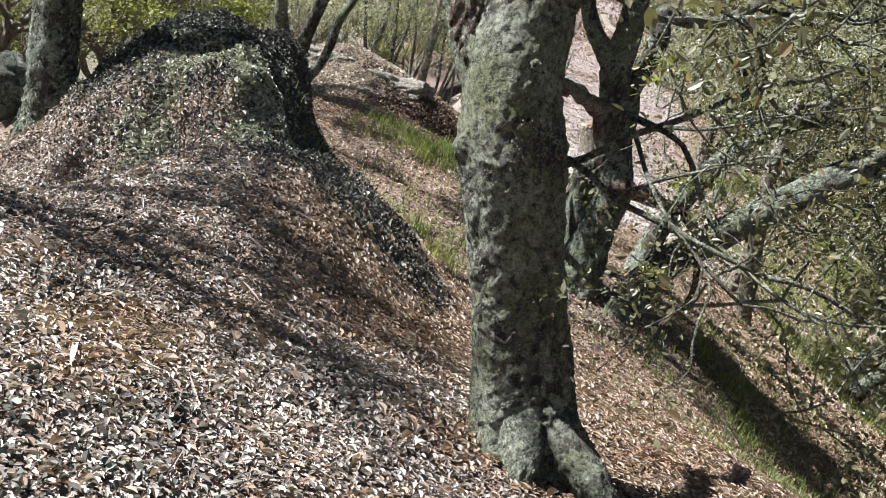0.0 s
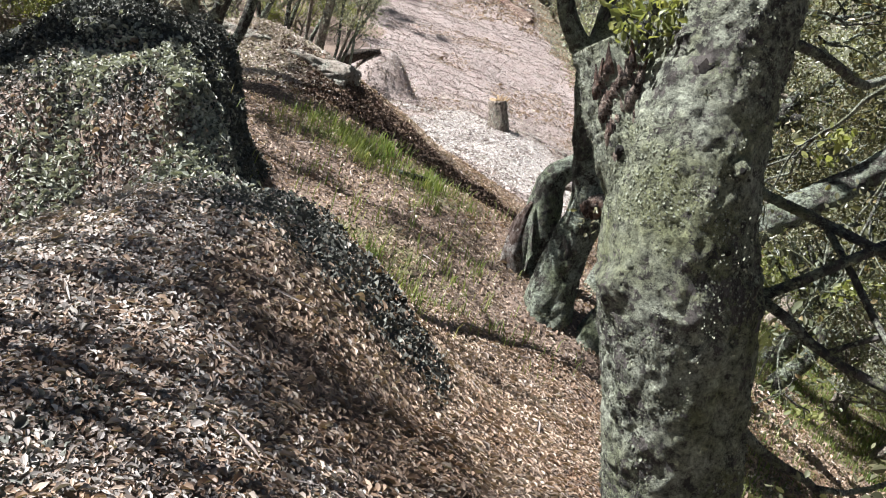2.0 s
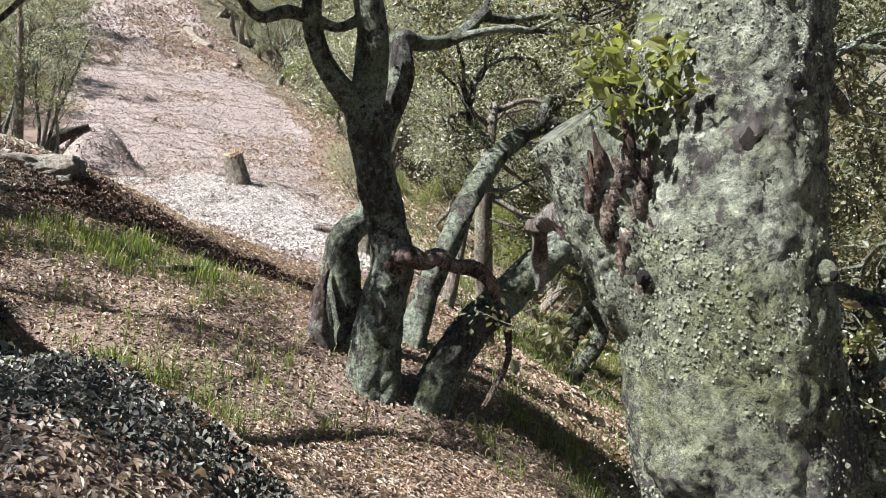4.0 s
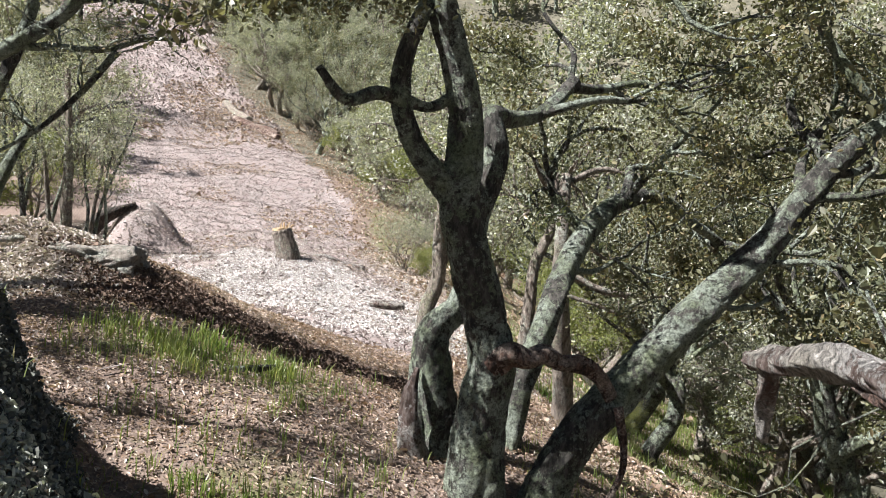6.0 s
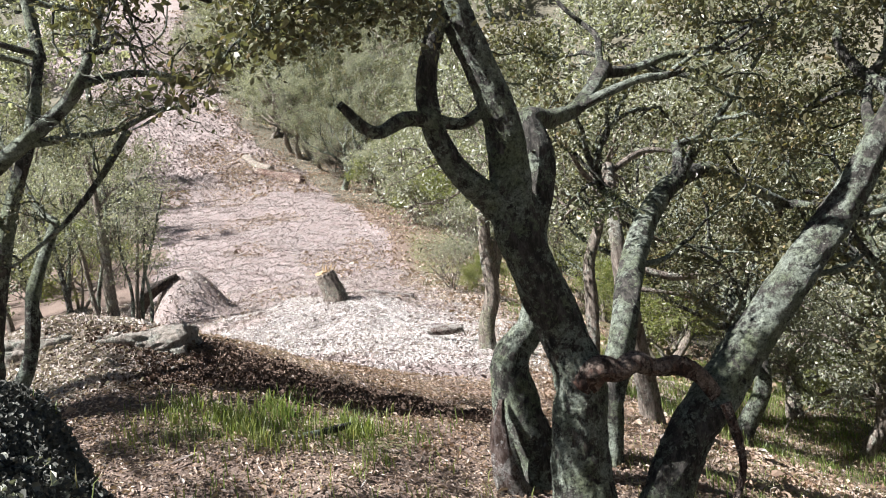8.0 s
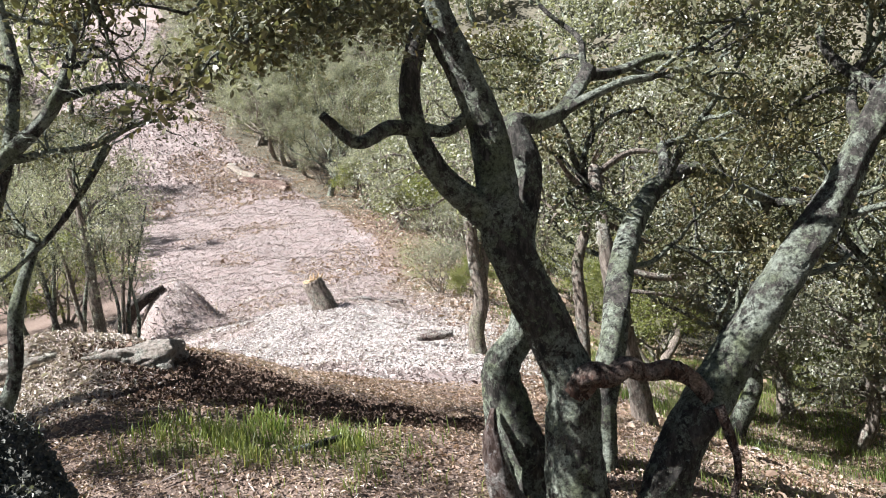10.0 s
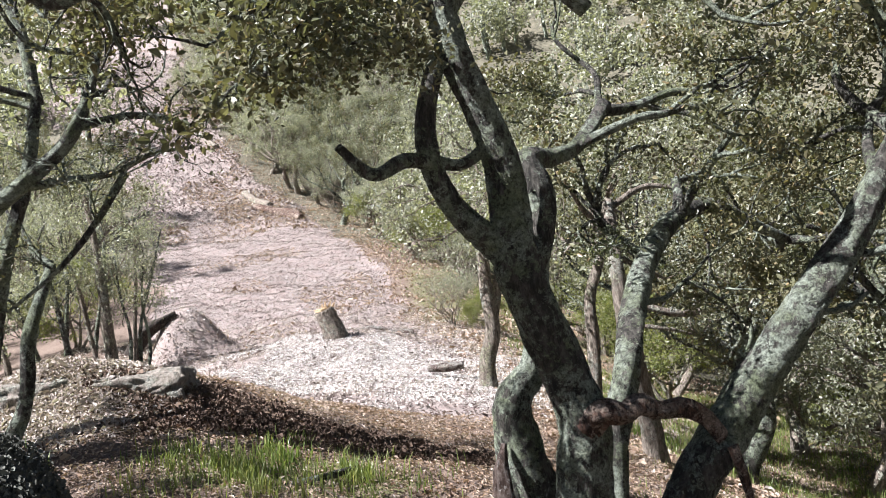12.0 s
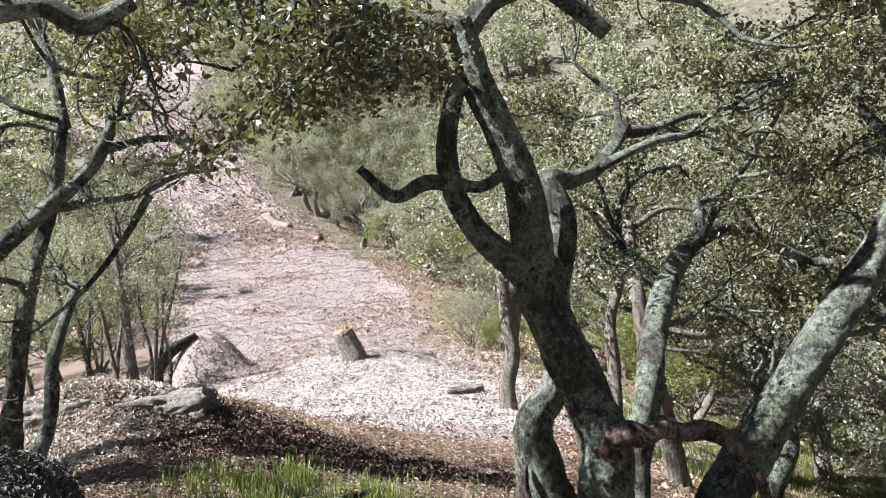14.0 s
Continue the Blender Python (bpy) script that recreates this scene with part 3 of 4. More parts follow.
class Tree:
    """Gathers the wood and the leaf points of one tree."""

    def __init__(self, seed):
        self.rng = np.random.default_rng(seed)
        self.buds, self.k, self.parts = [], seed, []
        self.part("trunk")

    def part(self, name):
        """What is made next belongs to a part of its own."""
        self.wood = Soup()
        self.parts.append((name, self.wood))

    def limb(self, pts, radii, seg=10, step=0.08, knobs=0.14, flute=0.0):
        self.k += 1
        return tube(self.wood, pts, radii, seg, step, knobs, self.k, flute)

    def grow(self, p, d, r, length, depth, spread=0.9, rise=0.25, wander=0.35, seg=6, step=0.15):
        """A crooked branch that forks until depth runs out, and then bears leaves."""
        rng = self.rng
        p, d = np.asarray(p, float), np.asarray(d, float)
        d = d / np.linalg.norm(d)
        pts, n = [p], 5
        for _ in range(n):
            d = d + rng.normal(size=3) * wander * 0.5 + np.array([0, 0, rise * 0.25])
            d /= np.linalg.norm(d)
            pts.append(pts[-1] + d * length / n)
        self.limb(pts, np.linspace(r, r * 0.55, n + 1), seg, step, 0.15)
        if depth == 0:
            self.buds += pts[2:]
            return
        for k in range(int(rng.integers(2, 4))):
            q = pts[-1] if k == 0 else pts[int(rng.integers(2, n))]
            side = rng.normal(size=3)
            side -= d * side.dot(d)
            nd = d + side / (np.linalg.norm(side) + 1e-9) * spread * rng.uniform(0.6, 1.2)
            self.grow(q, nd, r * rng.uniform(0.45, 0.65), length * rng.uniform(0.6, 0.85), depth - 1, spread, rise, wander, max(4, seg - 1), step)

    def leaves(self, per, radius, size, flat=0.15, ratio=0.55):
        rng = self.rng
        c = np.repeat(np.array(self.buds), per, axis=0)
        c = c + rng.normal(size=c.shape) * radius * np.array([1, 1, 0.7])
        return leaf_arrays(c, size, rng, flat, ratio, 0.3)

    def flakes(self, parent, n, size, label, top=9.0):
        """Small crusts of lichen that stand off the bark."""
        whole = Soup()
        for _, part in self.parts:
            whole.add(np.concatenate(part.v), np.concatenate(part.f))
        v, f = np.concatenate(whole.v), np.concatenate(whole.f)
        a, b, c = v[f[:, 0]], v[f[:, 1]], v[f[:, 2]]
        nrm = np.cross(b - a, c - a)
        area = np.linalg.norm(nrm, axis=1) * (a[:, 2] < top) + 1e-12
        k = self.rng.choice(len(f), n, p=area / area.sum())
        w = self.rng.uniform(size=(n, 2, 1))
        p = a[k] + (b[k] - a[k]) * w[:, 0] + (v[f[k, 3]] - a[k]) * w[:, 1]
        nn = nrm[k] / (np.linalg.norm(nrm[k], axis=1)[:, None] + 1e-12)
        keep = lattice(p[:, 0] * 5 + p[:, 1] * 3, p[:, 2] * 5, 3) + 0.6 * lattice(p[:, 0] * 19, p[:, 2] * 19, 5) > -0.2
        v2, f2 = leaf_arrays(p[keep] + nn[keep] * 0.002, size, self.rng, 0.94, 0.95, 0.25, nn[keep])
        piece("lichen", mesh_from("lichen", v2, f2, M_LICHEN), parent, label, "stuff")

    def build(self, name, label, group, bark, leaf, per, radius, size, at=(0, 0, 0), flat=0.3):
        t = thing(name, label, "tree", group, at)
        for part_name, part in self.parts:
            if part.n:
                piece(part_name, part.mesh(part_name, bark), t, "", "stuff" if part_name in ("twigs", "brushwood") else "")
        if self.buds and per:
            v, f = self.leaves(per, radius, size, flat)
            piece("crown", mesh_from("crown", v, f, leaf), t)
        return t


def heading(az, up):
    return np.array([math.sin(az) * math.cos(up), math.cos(az) * math.cos(up), math.sin(up)])


def wild_oak(seed, height, trunks, leaf, bark, per, size, label, radius=0.3):
    """A background oak at the origin."""
    t = Tree(seed)
    rng = t.rng
    for k in range(trunks):
        a = rng.uniform(0, 6.28)
        h = height * rng.uniform(0.25, 0.4)
        lean = heading(a, 1.25 if trunks == 1 else 1.05) * h
        r = height * 0.028 / math.sqrt(trunks)
        off = heading(a, 0) * 0.12 * (trunks > 1)
        bend = rng.normal(size=3) * height * 0.03
        t.limb([off + (0, 0, -0.4), off, off + lean * 0.5 + bend, off + lean], [r * 1.4, r * 1.15, r * 0.9, r * 0.8], 9, 0.12, 0.15)
        for b in range(4 if trunks == 1 else 3):
            az = a + b * 2.2 + rng.uniform(-0.5, 0.5)
            t.grow(off + lean * rng.uniform(0.75, 1.0), heading(az, rng.uniform(0.3, 1.2)), r * 0.6, height * 0.3, 3, 0.85, 0.3, 0.45, 6, 0.2)
    return t.build("oak_tree", label, "woodland oaks", bark, leaf, per, radius, size)


KINDS = [
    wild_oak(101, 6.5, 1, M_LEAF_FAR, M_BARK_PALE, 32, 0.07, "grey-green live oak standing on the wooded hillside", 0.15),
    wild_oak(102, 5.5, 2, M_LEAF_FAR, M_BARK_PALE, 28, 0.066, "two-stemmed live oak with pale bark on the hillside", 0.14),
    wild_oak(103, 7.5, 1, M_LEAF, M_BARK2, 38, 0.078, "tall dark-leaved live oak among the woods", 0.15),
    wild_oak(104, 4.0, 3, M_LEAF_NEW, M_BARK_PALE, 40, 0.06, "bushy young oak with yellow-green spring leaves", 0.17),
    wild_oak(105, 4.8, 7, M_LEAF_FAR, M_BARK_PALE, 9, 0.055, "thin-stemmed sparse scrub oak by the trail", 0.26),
]
wood_rng = random.Random(7)
unplanted = set(range(5))


def plant(kind, x, y, scale=1.0):
    z = float(land(x, y, False))
    m = pose(x, y, z - 0.05, 0, 0, wood_rng.uniform(0, 360))
    if kind in unplanted:
        unplanted.discard(kind)
        o = KINDS[kind]
        o.matrix_basis = m
    else:
        o = copy_thing(KINDS[kind], m)
    o.scale = [scale * wood_rng.uniform(0.9, 1.1)] * 3
    return o


def woods(n, x0, x1, y0, y1, kinds, s0, s1, clear=None, apart=1.6):
    spots, tries = [], 0
    while len(spots) < n and tries < n * 30:
        tries += 1
        x, y = wood_rng.uniform(x0, x1), wood_rng.uniform(y0, y1)
        if trail_mask(x, y) > 0 or (clear and clear(x, y)) or any((x - a) ** 2 + (y - b) ** 2 < apart ** 2 for a, b in spots):
            continue
        spots.append((x, y))
        plant(wood_rng.choice(kinds), x, y, wood_rng.uniform(s0, s1))


# left of the trail, then behind the outcrop, then up the hill
woods(20, -14, -2.4, 17, 36, (4, 4, 1, 3), 0.65, 0.95, lambda x, y: x > -1.0 - 0.075 * y or (y < 28 and x > -5.2), 1.3)
woods(17, -20, -5.0, 8, 17, (3, 4, 1, 3), 0.7, 1.05, None, 1.9)
woods(44, -24, -2.6, 34, 72, (0, 1, 2, 4), 0.8, 1.2, None, 2.0)
# the trees along the right-hand edge of the trail
for kind, x, y, sc in ((1, 12.4, 55, 1.1), (3, 12.2, 50, 1.3), (1, 8.4, 67, 1.25), (0, 9.6, 65, 1.2), (0, 8.2, 71, 1.1), (2, 11.4, 62, 1.0), (3, 12.0, 42, 1.1), (4, 10.2, 36.5, 0.6), (0, 6.4, 79, 1.2), (1, 14.5, 48, 1.0), (3, 7.4, 27.2, 0.34), (4, 7.0, 28.4, 0.42), (1, 11.0, 32, 0.8), (0, 10.6, 46, 0.6), (4, 9.8, 58, 0.7), (4, 10.6, 44, 0.6), (0, 11.4, 47, 0.9), (1, 10.9, 51.5, 0.8), (0, 10.6, 57, 0.9), (1, 9.3, 61, 0.95), (0, 8.6, 64.5, 1.05), (1, 7.6, 70, 1.1), (0, 6.9, 75, 1.1), (2, 10.4, 70, 1.2), (2, 9.4, 54.6, 0.8), (1, 9.9, 49.2, 0.75), (0, 4.9, 81.5, 1.0), (1, 4.2, 86, 1.1), (3, 6.6, 15.2, 0.22), (3, 12.5, 19.5, 0.45), (3, 15.0, 22.0, 0.5)):
    plant(kind, x, y, sc)
# the draw on the right and the slope beyond
woods(74, 6, 34, 15, 42, (0, 1, 1, 2, 2, 3), 0.75, 1.1, lambda x, y: x < brow(y) + 5.2, 1.9)
woods(72, 8, 50, 42, 76, (0, 1, 2, 0), 1.0, 1.5, lambda x, y: x < brow(y) + 3.0, 2.2)


# the upper slope, right of the hilltop trail
woods(36, 6, 32, 76, 108, (0, 1, 2), 1.1, 1.6, None, 2.4)


def far_woods(n, seed):
    """The closed canopy on the hills that shut in the view."""
    rng = np.random.default_rng(seed)
    cs, wood = [], Soup()
    for _ in range(n):
        x, y = rng.uniform(-85, 105), rng.uniform(70, 180)
        if -5 < x < 7 and y < 108:
            continue
        z, r = float(land(x, y, False)), rng.uniform(2.0, 4.0)
        tube(wood, [(x, y, z - 0.5), (x + rng.uniform(-0.5, 0.5), y, z + r), (x, y, z + r * 1.6)], [0.3, 0.22, 0.12], 6, 1.0, 0.1, 1)
        k = rng.normal(size=(26, 3))
        k = k / np.linalg.norm(k, axis=1)[:, None] * np.array([r, r, r * 0.75]) * rng.uniform(0.55, 1.0, (26, 1)) + (x, y, z + r * 1.25)
        cs.append((np.repeat(k, 20, axis=0) + rng.normal(size=(520, 3)) * 0.16 * r))
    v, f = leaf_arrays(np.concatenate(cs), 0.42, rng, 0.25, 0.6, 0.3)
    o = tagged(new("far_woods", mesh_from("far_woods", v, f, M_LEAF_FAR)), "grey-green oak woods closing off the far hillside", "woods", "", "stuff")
    p = new("far_trunks", wood.mesh("far_trunks", M_BARK2))
    p.parent = o
    tagged(p, kind="stuff")


far_woods(560, 77)
# right-hand woods: mostly the dark-leaved kind, its colour standing in for canopy shade
woods(30, 7.5, 24, 3, 15, (2, 2, 2, 0), 0.75, 1.05, None, 1.8)
# left of the walk, out of view: broad oaks added so that their shade dapples it
for seed, x, y, top, reach in ((61, -8.9, 4.7, 6.4, ((-3.7, 3.25, 5.8), (-4.3, 3.0, 6.0), (-4.6, 4.2, 5.8), (-4.9, 3.7, 5.9), (-5.5, 4.5, 6.3), (-5.0, 5.0, 5.7))),
                               (62, -8.2, 9.8, 6.2, ((-3.4, 8.2, 5.8), (-4.3, 9.7, 5.4), (-5.6, 10.1, 6.0), (-4.6, 10.8, 5.6), (-6.2, 11.0, 6.2)))):
    t = Tree(seed)
    z0 = float(land(x, y))
    t.limb([(x, y, z0 - 0.3), (x + 0.1, y + 0.1, z0 + 1.2), (x + 0.3, y - 0.1, 0.5 * top), (x + 0.6, y, 0.75 * top)], [0.3, 0.24, 0.2, 0.15], 16, 0.1)
    for q, e in enumerate(reach):
        t.part("bough")
        e, a = np.array(e), np.array((x + 0.45, y, (0.58 + 0.02 * q) * top))
        t.limb([a, a * 0.65 + e * 0.35 + (0, 0, 0.35), a * 0.3 + e * 0.7 + (0, 0, 0.2), e], [0.075, 0.05, 0.035, 0.02], 8, 0.1)
        for k in range(5):
            t.grow(a * (0.28 - 0.07 * k) + e * (0.72 + 0.07 * k), heading(q * 1.3 + k * 1.9, 0.2), 0.018, 0.55, 2, 0.9, 0.1, 0.5, 5, 0.1)
    t.build("oak_tree", "broad live oak out of view beside the walk, its boughs placed to shade it", "", M_BARK2, M_LEAF, 9, 0.1, 0.045)

# ---------------------------------------------------------------- the near oak that the walk passes
near = Tree(11)
near.limb([(0.74, 3.2, -0.32), (0.66, 3.2, 0.02), (0.53, 3.18, 0.42), (0.43, 3.15, 0.70), (0.35, 3.15, 0.95), (0.29, 3.16, 1.15), (0.27, 3.2, 1.5), (0.3, 3.25, 2.0), (0.42, 3.3, 2.6), (0.5, 3.2, 3.3)],
          [0.26, 0.2, 0.172, 0.17, 0.19, 0.175, 0.155, 0.145, 0.13, 0.11], 150, 0.008, 0.05, 0.1)
near.limb([(0.62, 3.16, 0.22), (0.76, 3.08, 0.08), (0.92, 2.98, -0.06), (1.1, 2.9, -0.24)], [0.1, 0.085, 0.07, 0.045], 96, 0.01, 0.1)
near.limb([(0.62, 3.12, 0.1), (0.66, 3.0, -0.02), (0.68, 2.9, -0.14)], [0.1, 0.075, 0.035], 96, 0.01, 0.1)
near.limb([(0.33, 3.12, 0.96), (0.21, 3.11, 0.98), (0.15, 3.1, 1.0)], [0.15, 0.1, 0.06], 96, 0.008, 0.08)
# the broken limb: a rising stub, and what is left of the bough beyond it
near.part("broken_stub")
near.limb([(0.33, 3.18, 1.02), (0.2, 3.21, 1.2), (0.09, 3.25, 1.36), (0.0, 3.27, 1.47)], [0.13, 0.105, 0.088, 0.06], 96, 0.008, 0.16)
for az, up, r, L in ((0.6, 0.7, 0.07, 1.6), (2.0, 0.5, 0.06, 1.5), (3.6, 0.8, 0.07, 1.6), (5.0, 0.6, 0.06, 1.4)):
    near.part("branch")
    near.grow((0.5, 3.2, 3.2), heading(az, up), r, L, 3, 0.9, 0.2, 0.4)
for p, az, up, L in (((0.45, 3.2, 0.75), 1.45, -0.1, 0.75), ((0.33, 3.2, 1.3), 1.3, 0.15, 0.9), ((0.33, 3.2, 1.9), 1.5, 0.2, 0.9), ((0.38, 3.2, 1.0), 1.7, 0.0, 0.8), ((0.32, 3.2, 1.6), 1.35, 0.0, 1.0), ((0.4, 3.2, 0.9), 1.55, 0.25, 0.9), ((0.35, 3.2, 2.2), 1.35, 0.1, 1.0)):
    near.part("branch")
    near.grow(p, heading(az, up), 0.016, L + 0.15, 3, 0.9, 0.05, 0.5, 5, 0.08)
near_oak = near.build("oak_tree", "lichen-crusted live oak trunk rooted in leaf litter", "", M_BARK, M_LEAF, 17, 0.07, 0.025)
near.flakes(near_oak, 60000, 0.0048, "pale green lichen crust", 2.3)
# knots and hollows of the trunk: a rim of bark round a near-black plug that paints the hole's shade
for k, (x, y, z, r) in enumerate(((0.255, 3.0, 0.975, 0.02), (0.225, 3.035, 1.17, 0.017), (0.2, 3.06, 1.47, 0.03), (0.33, 2.995, 1.28, 0.013), (0.42, 3.02, 0.62, 0.014), (0.36, 2.99, 1.1, 0.012))):
    s = Soup()
    tube(s, [(x + 0.01, y + 0.04, z), (x, y + 0.008, z), (x - 0.003, y - 0.004, z)], [r * 1.7, r * 1.35, r * 0.9], 18, 0.006, 0.3, 80 + k)
    knot = piece("knot", s.mesh("knot", M_BARK), near_oak)
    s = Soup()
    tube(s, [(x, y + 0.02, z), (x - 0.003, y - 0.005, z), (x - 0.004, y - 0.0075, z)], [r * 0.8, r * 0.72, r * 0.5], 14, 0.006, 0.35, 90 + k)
    piece("hole", s.mesh("hole", M_HOLE_SHADE), knot, "near-black plug for the shade in a rotted hole")
s = Soup()
for k in range(70):
    f, o = (k * 0.37) % 1.0, ((k * 0.61) % 1.0 - 0.5) * 0.13
    a = np.array((0.21, 3.125, 1.14)) * (1 - f) + np.array((0.03, 3.19, 1.41)) * f + np.array((0.75, -0.12, 0.5)) * o
    tube(s, [a, a + (-0.012, -0.006, 0.02), a + (-0.026 + 0.008 * (k % 3), 0.006, 0.042 + 0.008 * (k % 4))], [0.0085, 0.007, 0.002], 7, 0.008, 0.6, 200 + k)
piece("rotten_wood", s.mesh("rotten_wood", M_ROT, False), near_oak, "reddish crumbling heartwood")
# solid near-black lumps paint the dark inside the stub's hollows
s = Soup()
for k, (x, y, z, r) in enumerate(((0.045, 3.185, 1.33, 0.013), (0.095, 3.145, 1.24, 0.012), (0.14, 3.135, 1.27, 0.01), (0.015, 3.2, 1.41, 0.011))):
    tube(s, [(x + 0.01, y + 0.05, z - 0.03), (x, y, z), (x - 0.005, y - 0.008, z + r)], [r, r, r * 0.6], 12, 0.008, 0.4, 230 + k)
piece("hollow", s.mesh("hollow", M_HOLE_SHADE), near_oak, "near-black plugs for the shade in rotted hollows")
s = Soup()
tube(s, [(0.1, 3.3, 1.36), (0.2, 3.46, 1.37), (0.27, 3.62, 1.36), (0.35, 3.8, 1.3), (0.43, 3.97, 1.275), (0.51, 4.14, 1.285), (0.58, 4.3, 1.275), (0.65, 4.48, 1.25), (0.72, 4.65, 1.225), (0.78, 4.84, 1.2)],
     [0.045, 0.04, 0.034, 0.04, 0.03, 0.038, 0.042, 0.045, 0.042, 0.03], 40, 0.008, 0.3, 41)
tube(s, [(0.74, 4.72, 1.2), (0.8, 4.8, 1.08), (0.84, 4.84, 0.96)], [0.032, 0.028, 0.014], 14, 0.02, 0.35, 42)
bough = piece("broken_bough", s.mesh("broken_bough", M_DEAD), near_oak, "weathered grey broken bough")
s = Soup()
tube(s, [(0.24, 3.55, 1.33), (0.31, 3.72, 1.285), (0.4, 3.9, 1.245), (0.47, 4.06, 1.25), (0.53, 4.2, 1.245)], [0.02, 0.026, 0.02, 0.022, 0.01], 26, 0.01, 0.5, 44)
for k in range(5):
    x0, y0, z0 = 0.2 + 0.016 * k, 3.46 + 0.037 * k, 1.365 - 0.006 * k - 0.035 * ((k * 0.37) % 1.0)
    tube(s, [(x0, y0, z0), (x0 - 0.012, y0 + 0.08, z0 + 0.006 * (k % 3 - 1)), (x0 + 0.01, y0 + 0.17, z0 + 0.012 * (k % 4) - 0.018)], [0.01, 0.009, 0.002], 6, 0.02, 0.4, 60 + k)
piece("torn_heartwood", s.mesh("torn_heartwood", M_ROT, False), bough, "splintered dark red heartwood")
s = Soup()
tube(s, [(0.47, 4.02, 1.3), (0.49, 4.1, 1.38), (0.5, 4.16, 1.45)], [0.006, 0.005, 0.003], 8, 0.03, 0.1, 43)
piece("twig", s.mesh("twig", M_BARK2), bough)
sprig = Tree(13)
for p, az, up in (((0.13, 3.18, 1.47), 5.2, 0.1), ((0.14, 3.2, 1.52), 5.6, 0.2), ((0.12, 3.2, 1.5), 4.9, 0.0), ((0.75, 3.6, 1.4), 0.9, 0.2), ((1.0, 3.7, 1.0), 1.2, 0.1), ((0.9, 3.5, 0.7), 1.1, -0.2)):
    sprig.grow(p, heading(az, up), 0.004, 0.1, 1, 0.8, 0.1, 0.5, 4, 0.05)
v, f = sprig.leaves(6, 0.025, 0.027)
piece("sprig_leaves", mesh_from("sprig_leaves", v, f, M_LEAF_NEW), near_oak, "fresh yellow-green shoots")
piece("sprig_stem", sprig.wood.mesh("sprig_stem", M_BARK2), near_oak, "", "stuff")

# ---------------------------------------------------------------- the many-stemmed oak
many = Tree(12)
many.limb([(1.37, 8.3, -0.45), (1.38, 8.3, -0.05), (1.40, 8.3, 0.31), (1.44, 8.3, 0.59), (1.36, 8.3, 0.96), (1.24, 8.3, 1.31), (1.14, 8.3, 1.64), (1.15, 8.3, 1.99), (1.14, 8.3, 2.27), (1.05, 8.3, 2.6), (0.94, 8.3, 2.92), (0.86, 8.3, 3.3)],
          [0.243, 0.189, 0.171, 0.162, 0.149, 0.140, 0.140, 0.117, 0.102, 0.097, 0.095, 0.090], 44, 0.025, 0.12, 0.05)
many.part("stem")
many.limb([(1.12, 8.3, 1.66), (0.98, 8.3, 1.82), (0.85, 8.3, 1.95), (0.73, 8.3, 2.16), (0.68, 8.3, 2.44), (0.73, 8.3, 2.71), (0.82, 8.3, 2.95)], [0.093, 0.085, 0.076, 0.070, 0.065, 0.061, 0.051], 26, 0.03)
many.part("stem")
many.limb([(1.25, 8.4, 1.3), (1.32, 8.5, 1.55), (1.41, 8.5, 1.79), (1.45, 8.5, 2.08), (1.42, 8.55, 2.27), (1.7, 8.8, 2.32), (1.99, 9.0, 2.4), (2.44, 9.3, 2.75)], [0.1, 0.1, 0.09, 0.09, 0.08, 0.065, 0.055, 0.05], 20, 0.04)
many.part("stem")
many.limb([(1.36, 8.9, -0.4), (1.34, 8.9, 0.04), (1.23, 8.9, 0.42), (1.23, 8.9, 0.73), (1.40, 8.88, 0.93), (1.44, 8.8, 1.24), (1.36, 8.6, 1.6)], [0.170, 0.145, 0.140, 0.128, 0.102, 0.089, 0.072], 26, 0.03)
many.part("stem")
many.limb([(1.18, 8.95, -0.2), (1.15, 8.95, 0.15), (1.14, 8.95, 0.47), (1.15, 8.95, 0.66)], [0.09, 0.08, 0.075, 0.05], 14, 0.04)
many.part("stem")
many.limb([(1.98, 9.25, -0.6), (2.04, 9.3, -0.17), (2.13, 9.3, 0.24), (2.31, 9.3, 0.72), (2.61, 9.6, 1.15), (3.03, 10.0, 1.53), (3.62, 10.4, 1.85), (4.14, 10.6, 1.92), (4.61, 10.7, 1.71), (5.1, 10.8, 1.5)], [0.164, 0.136, 0.112, 0.098, 0.102, 0.098, 0.090, 0.074, 0.057, 0.041], 24, 0.04)
many.part("stem")
many.limb([(1.75, 8.2, -0.6), (1.89, 8.2, -0.2), (2.11, 8.2, 0.15), (2.38, 8.2, 0.42), (2.71, 8.2, 0.75), (3.05, 8.2, 1.07), (3.45, 8.2, 1.42), (3.84, 8.2, 1.87), (4.1, 8.2, 2.15), (4.6, 8.1, 2.6)], [0.182, 0.158, 0.151, 0.144, 0.141, 0.133, 0.118, 0.099, 0.091, 0.068], 36, 0.03)
many.part("branch")
many.limb([(0.72, 8.3, 2.3), (0.5, 8.2, 2.32), (0.3, 8.15, 2.25), (0.1, 8.1, 2.42)], [0.05, 0.045, 0.04, 0.025], 12, 0.04)
many.part("branch")
many.limb([(0.7, 8.3, 2.32), (0.88, 8.32, 2.28), (1.1, 8.3, 2.4)], [0.04, 0.035, 0.04], 12, 0.04)
many.part("branch")
many.limb([(0.86, 8.3, 3.25), (0.58, 8.3, 3.3), (0.26, 8.3, 3.41), (0.0, 8.3, 3.53), (-0.4, 8.2, 3.62)], [0.085, 0.08, 0.07, 0.065, 0.05], 18, 0.04)
many.part("branch")
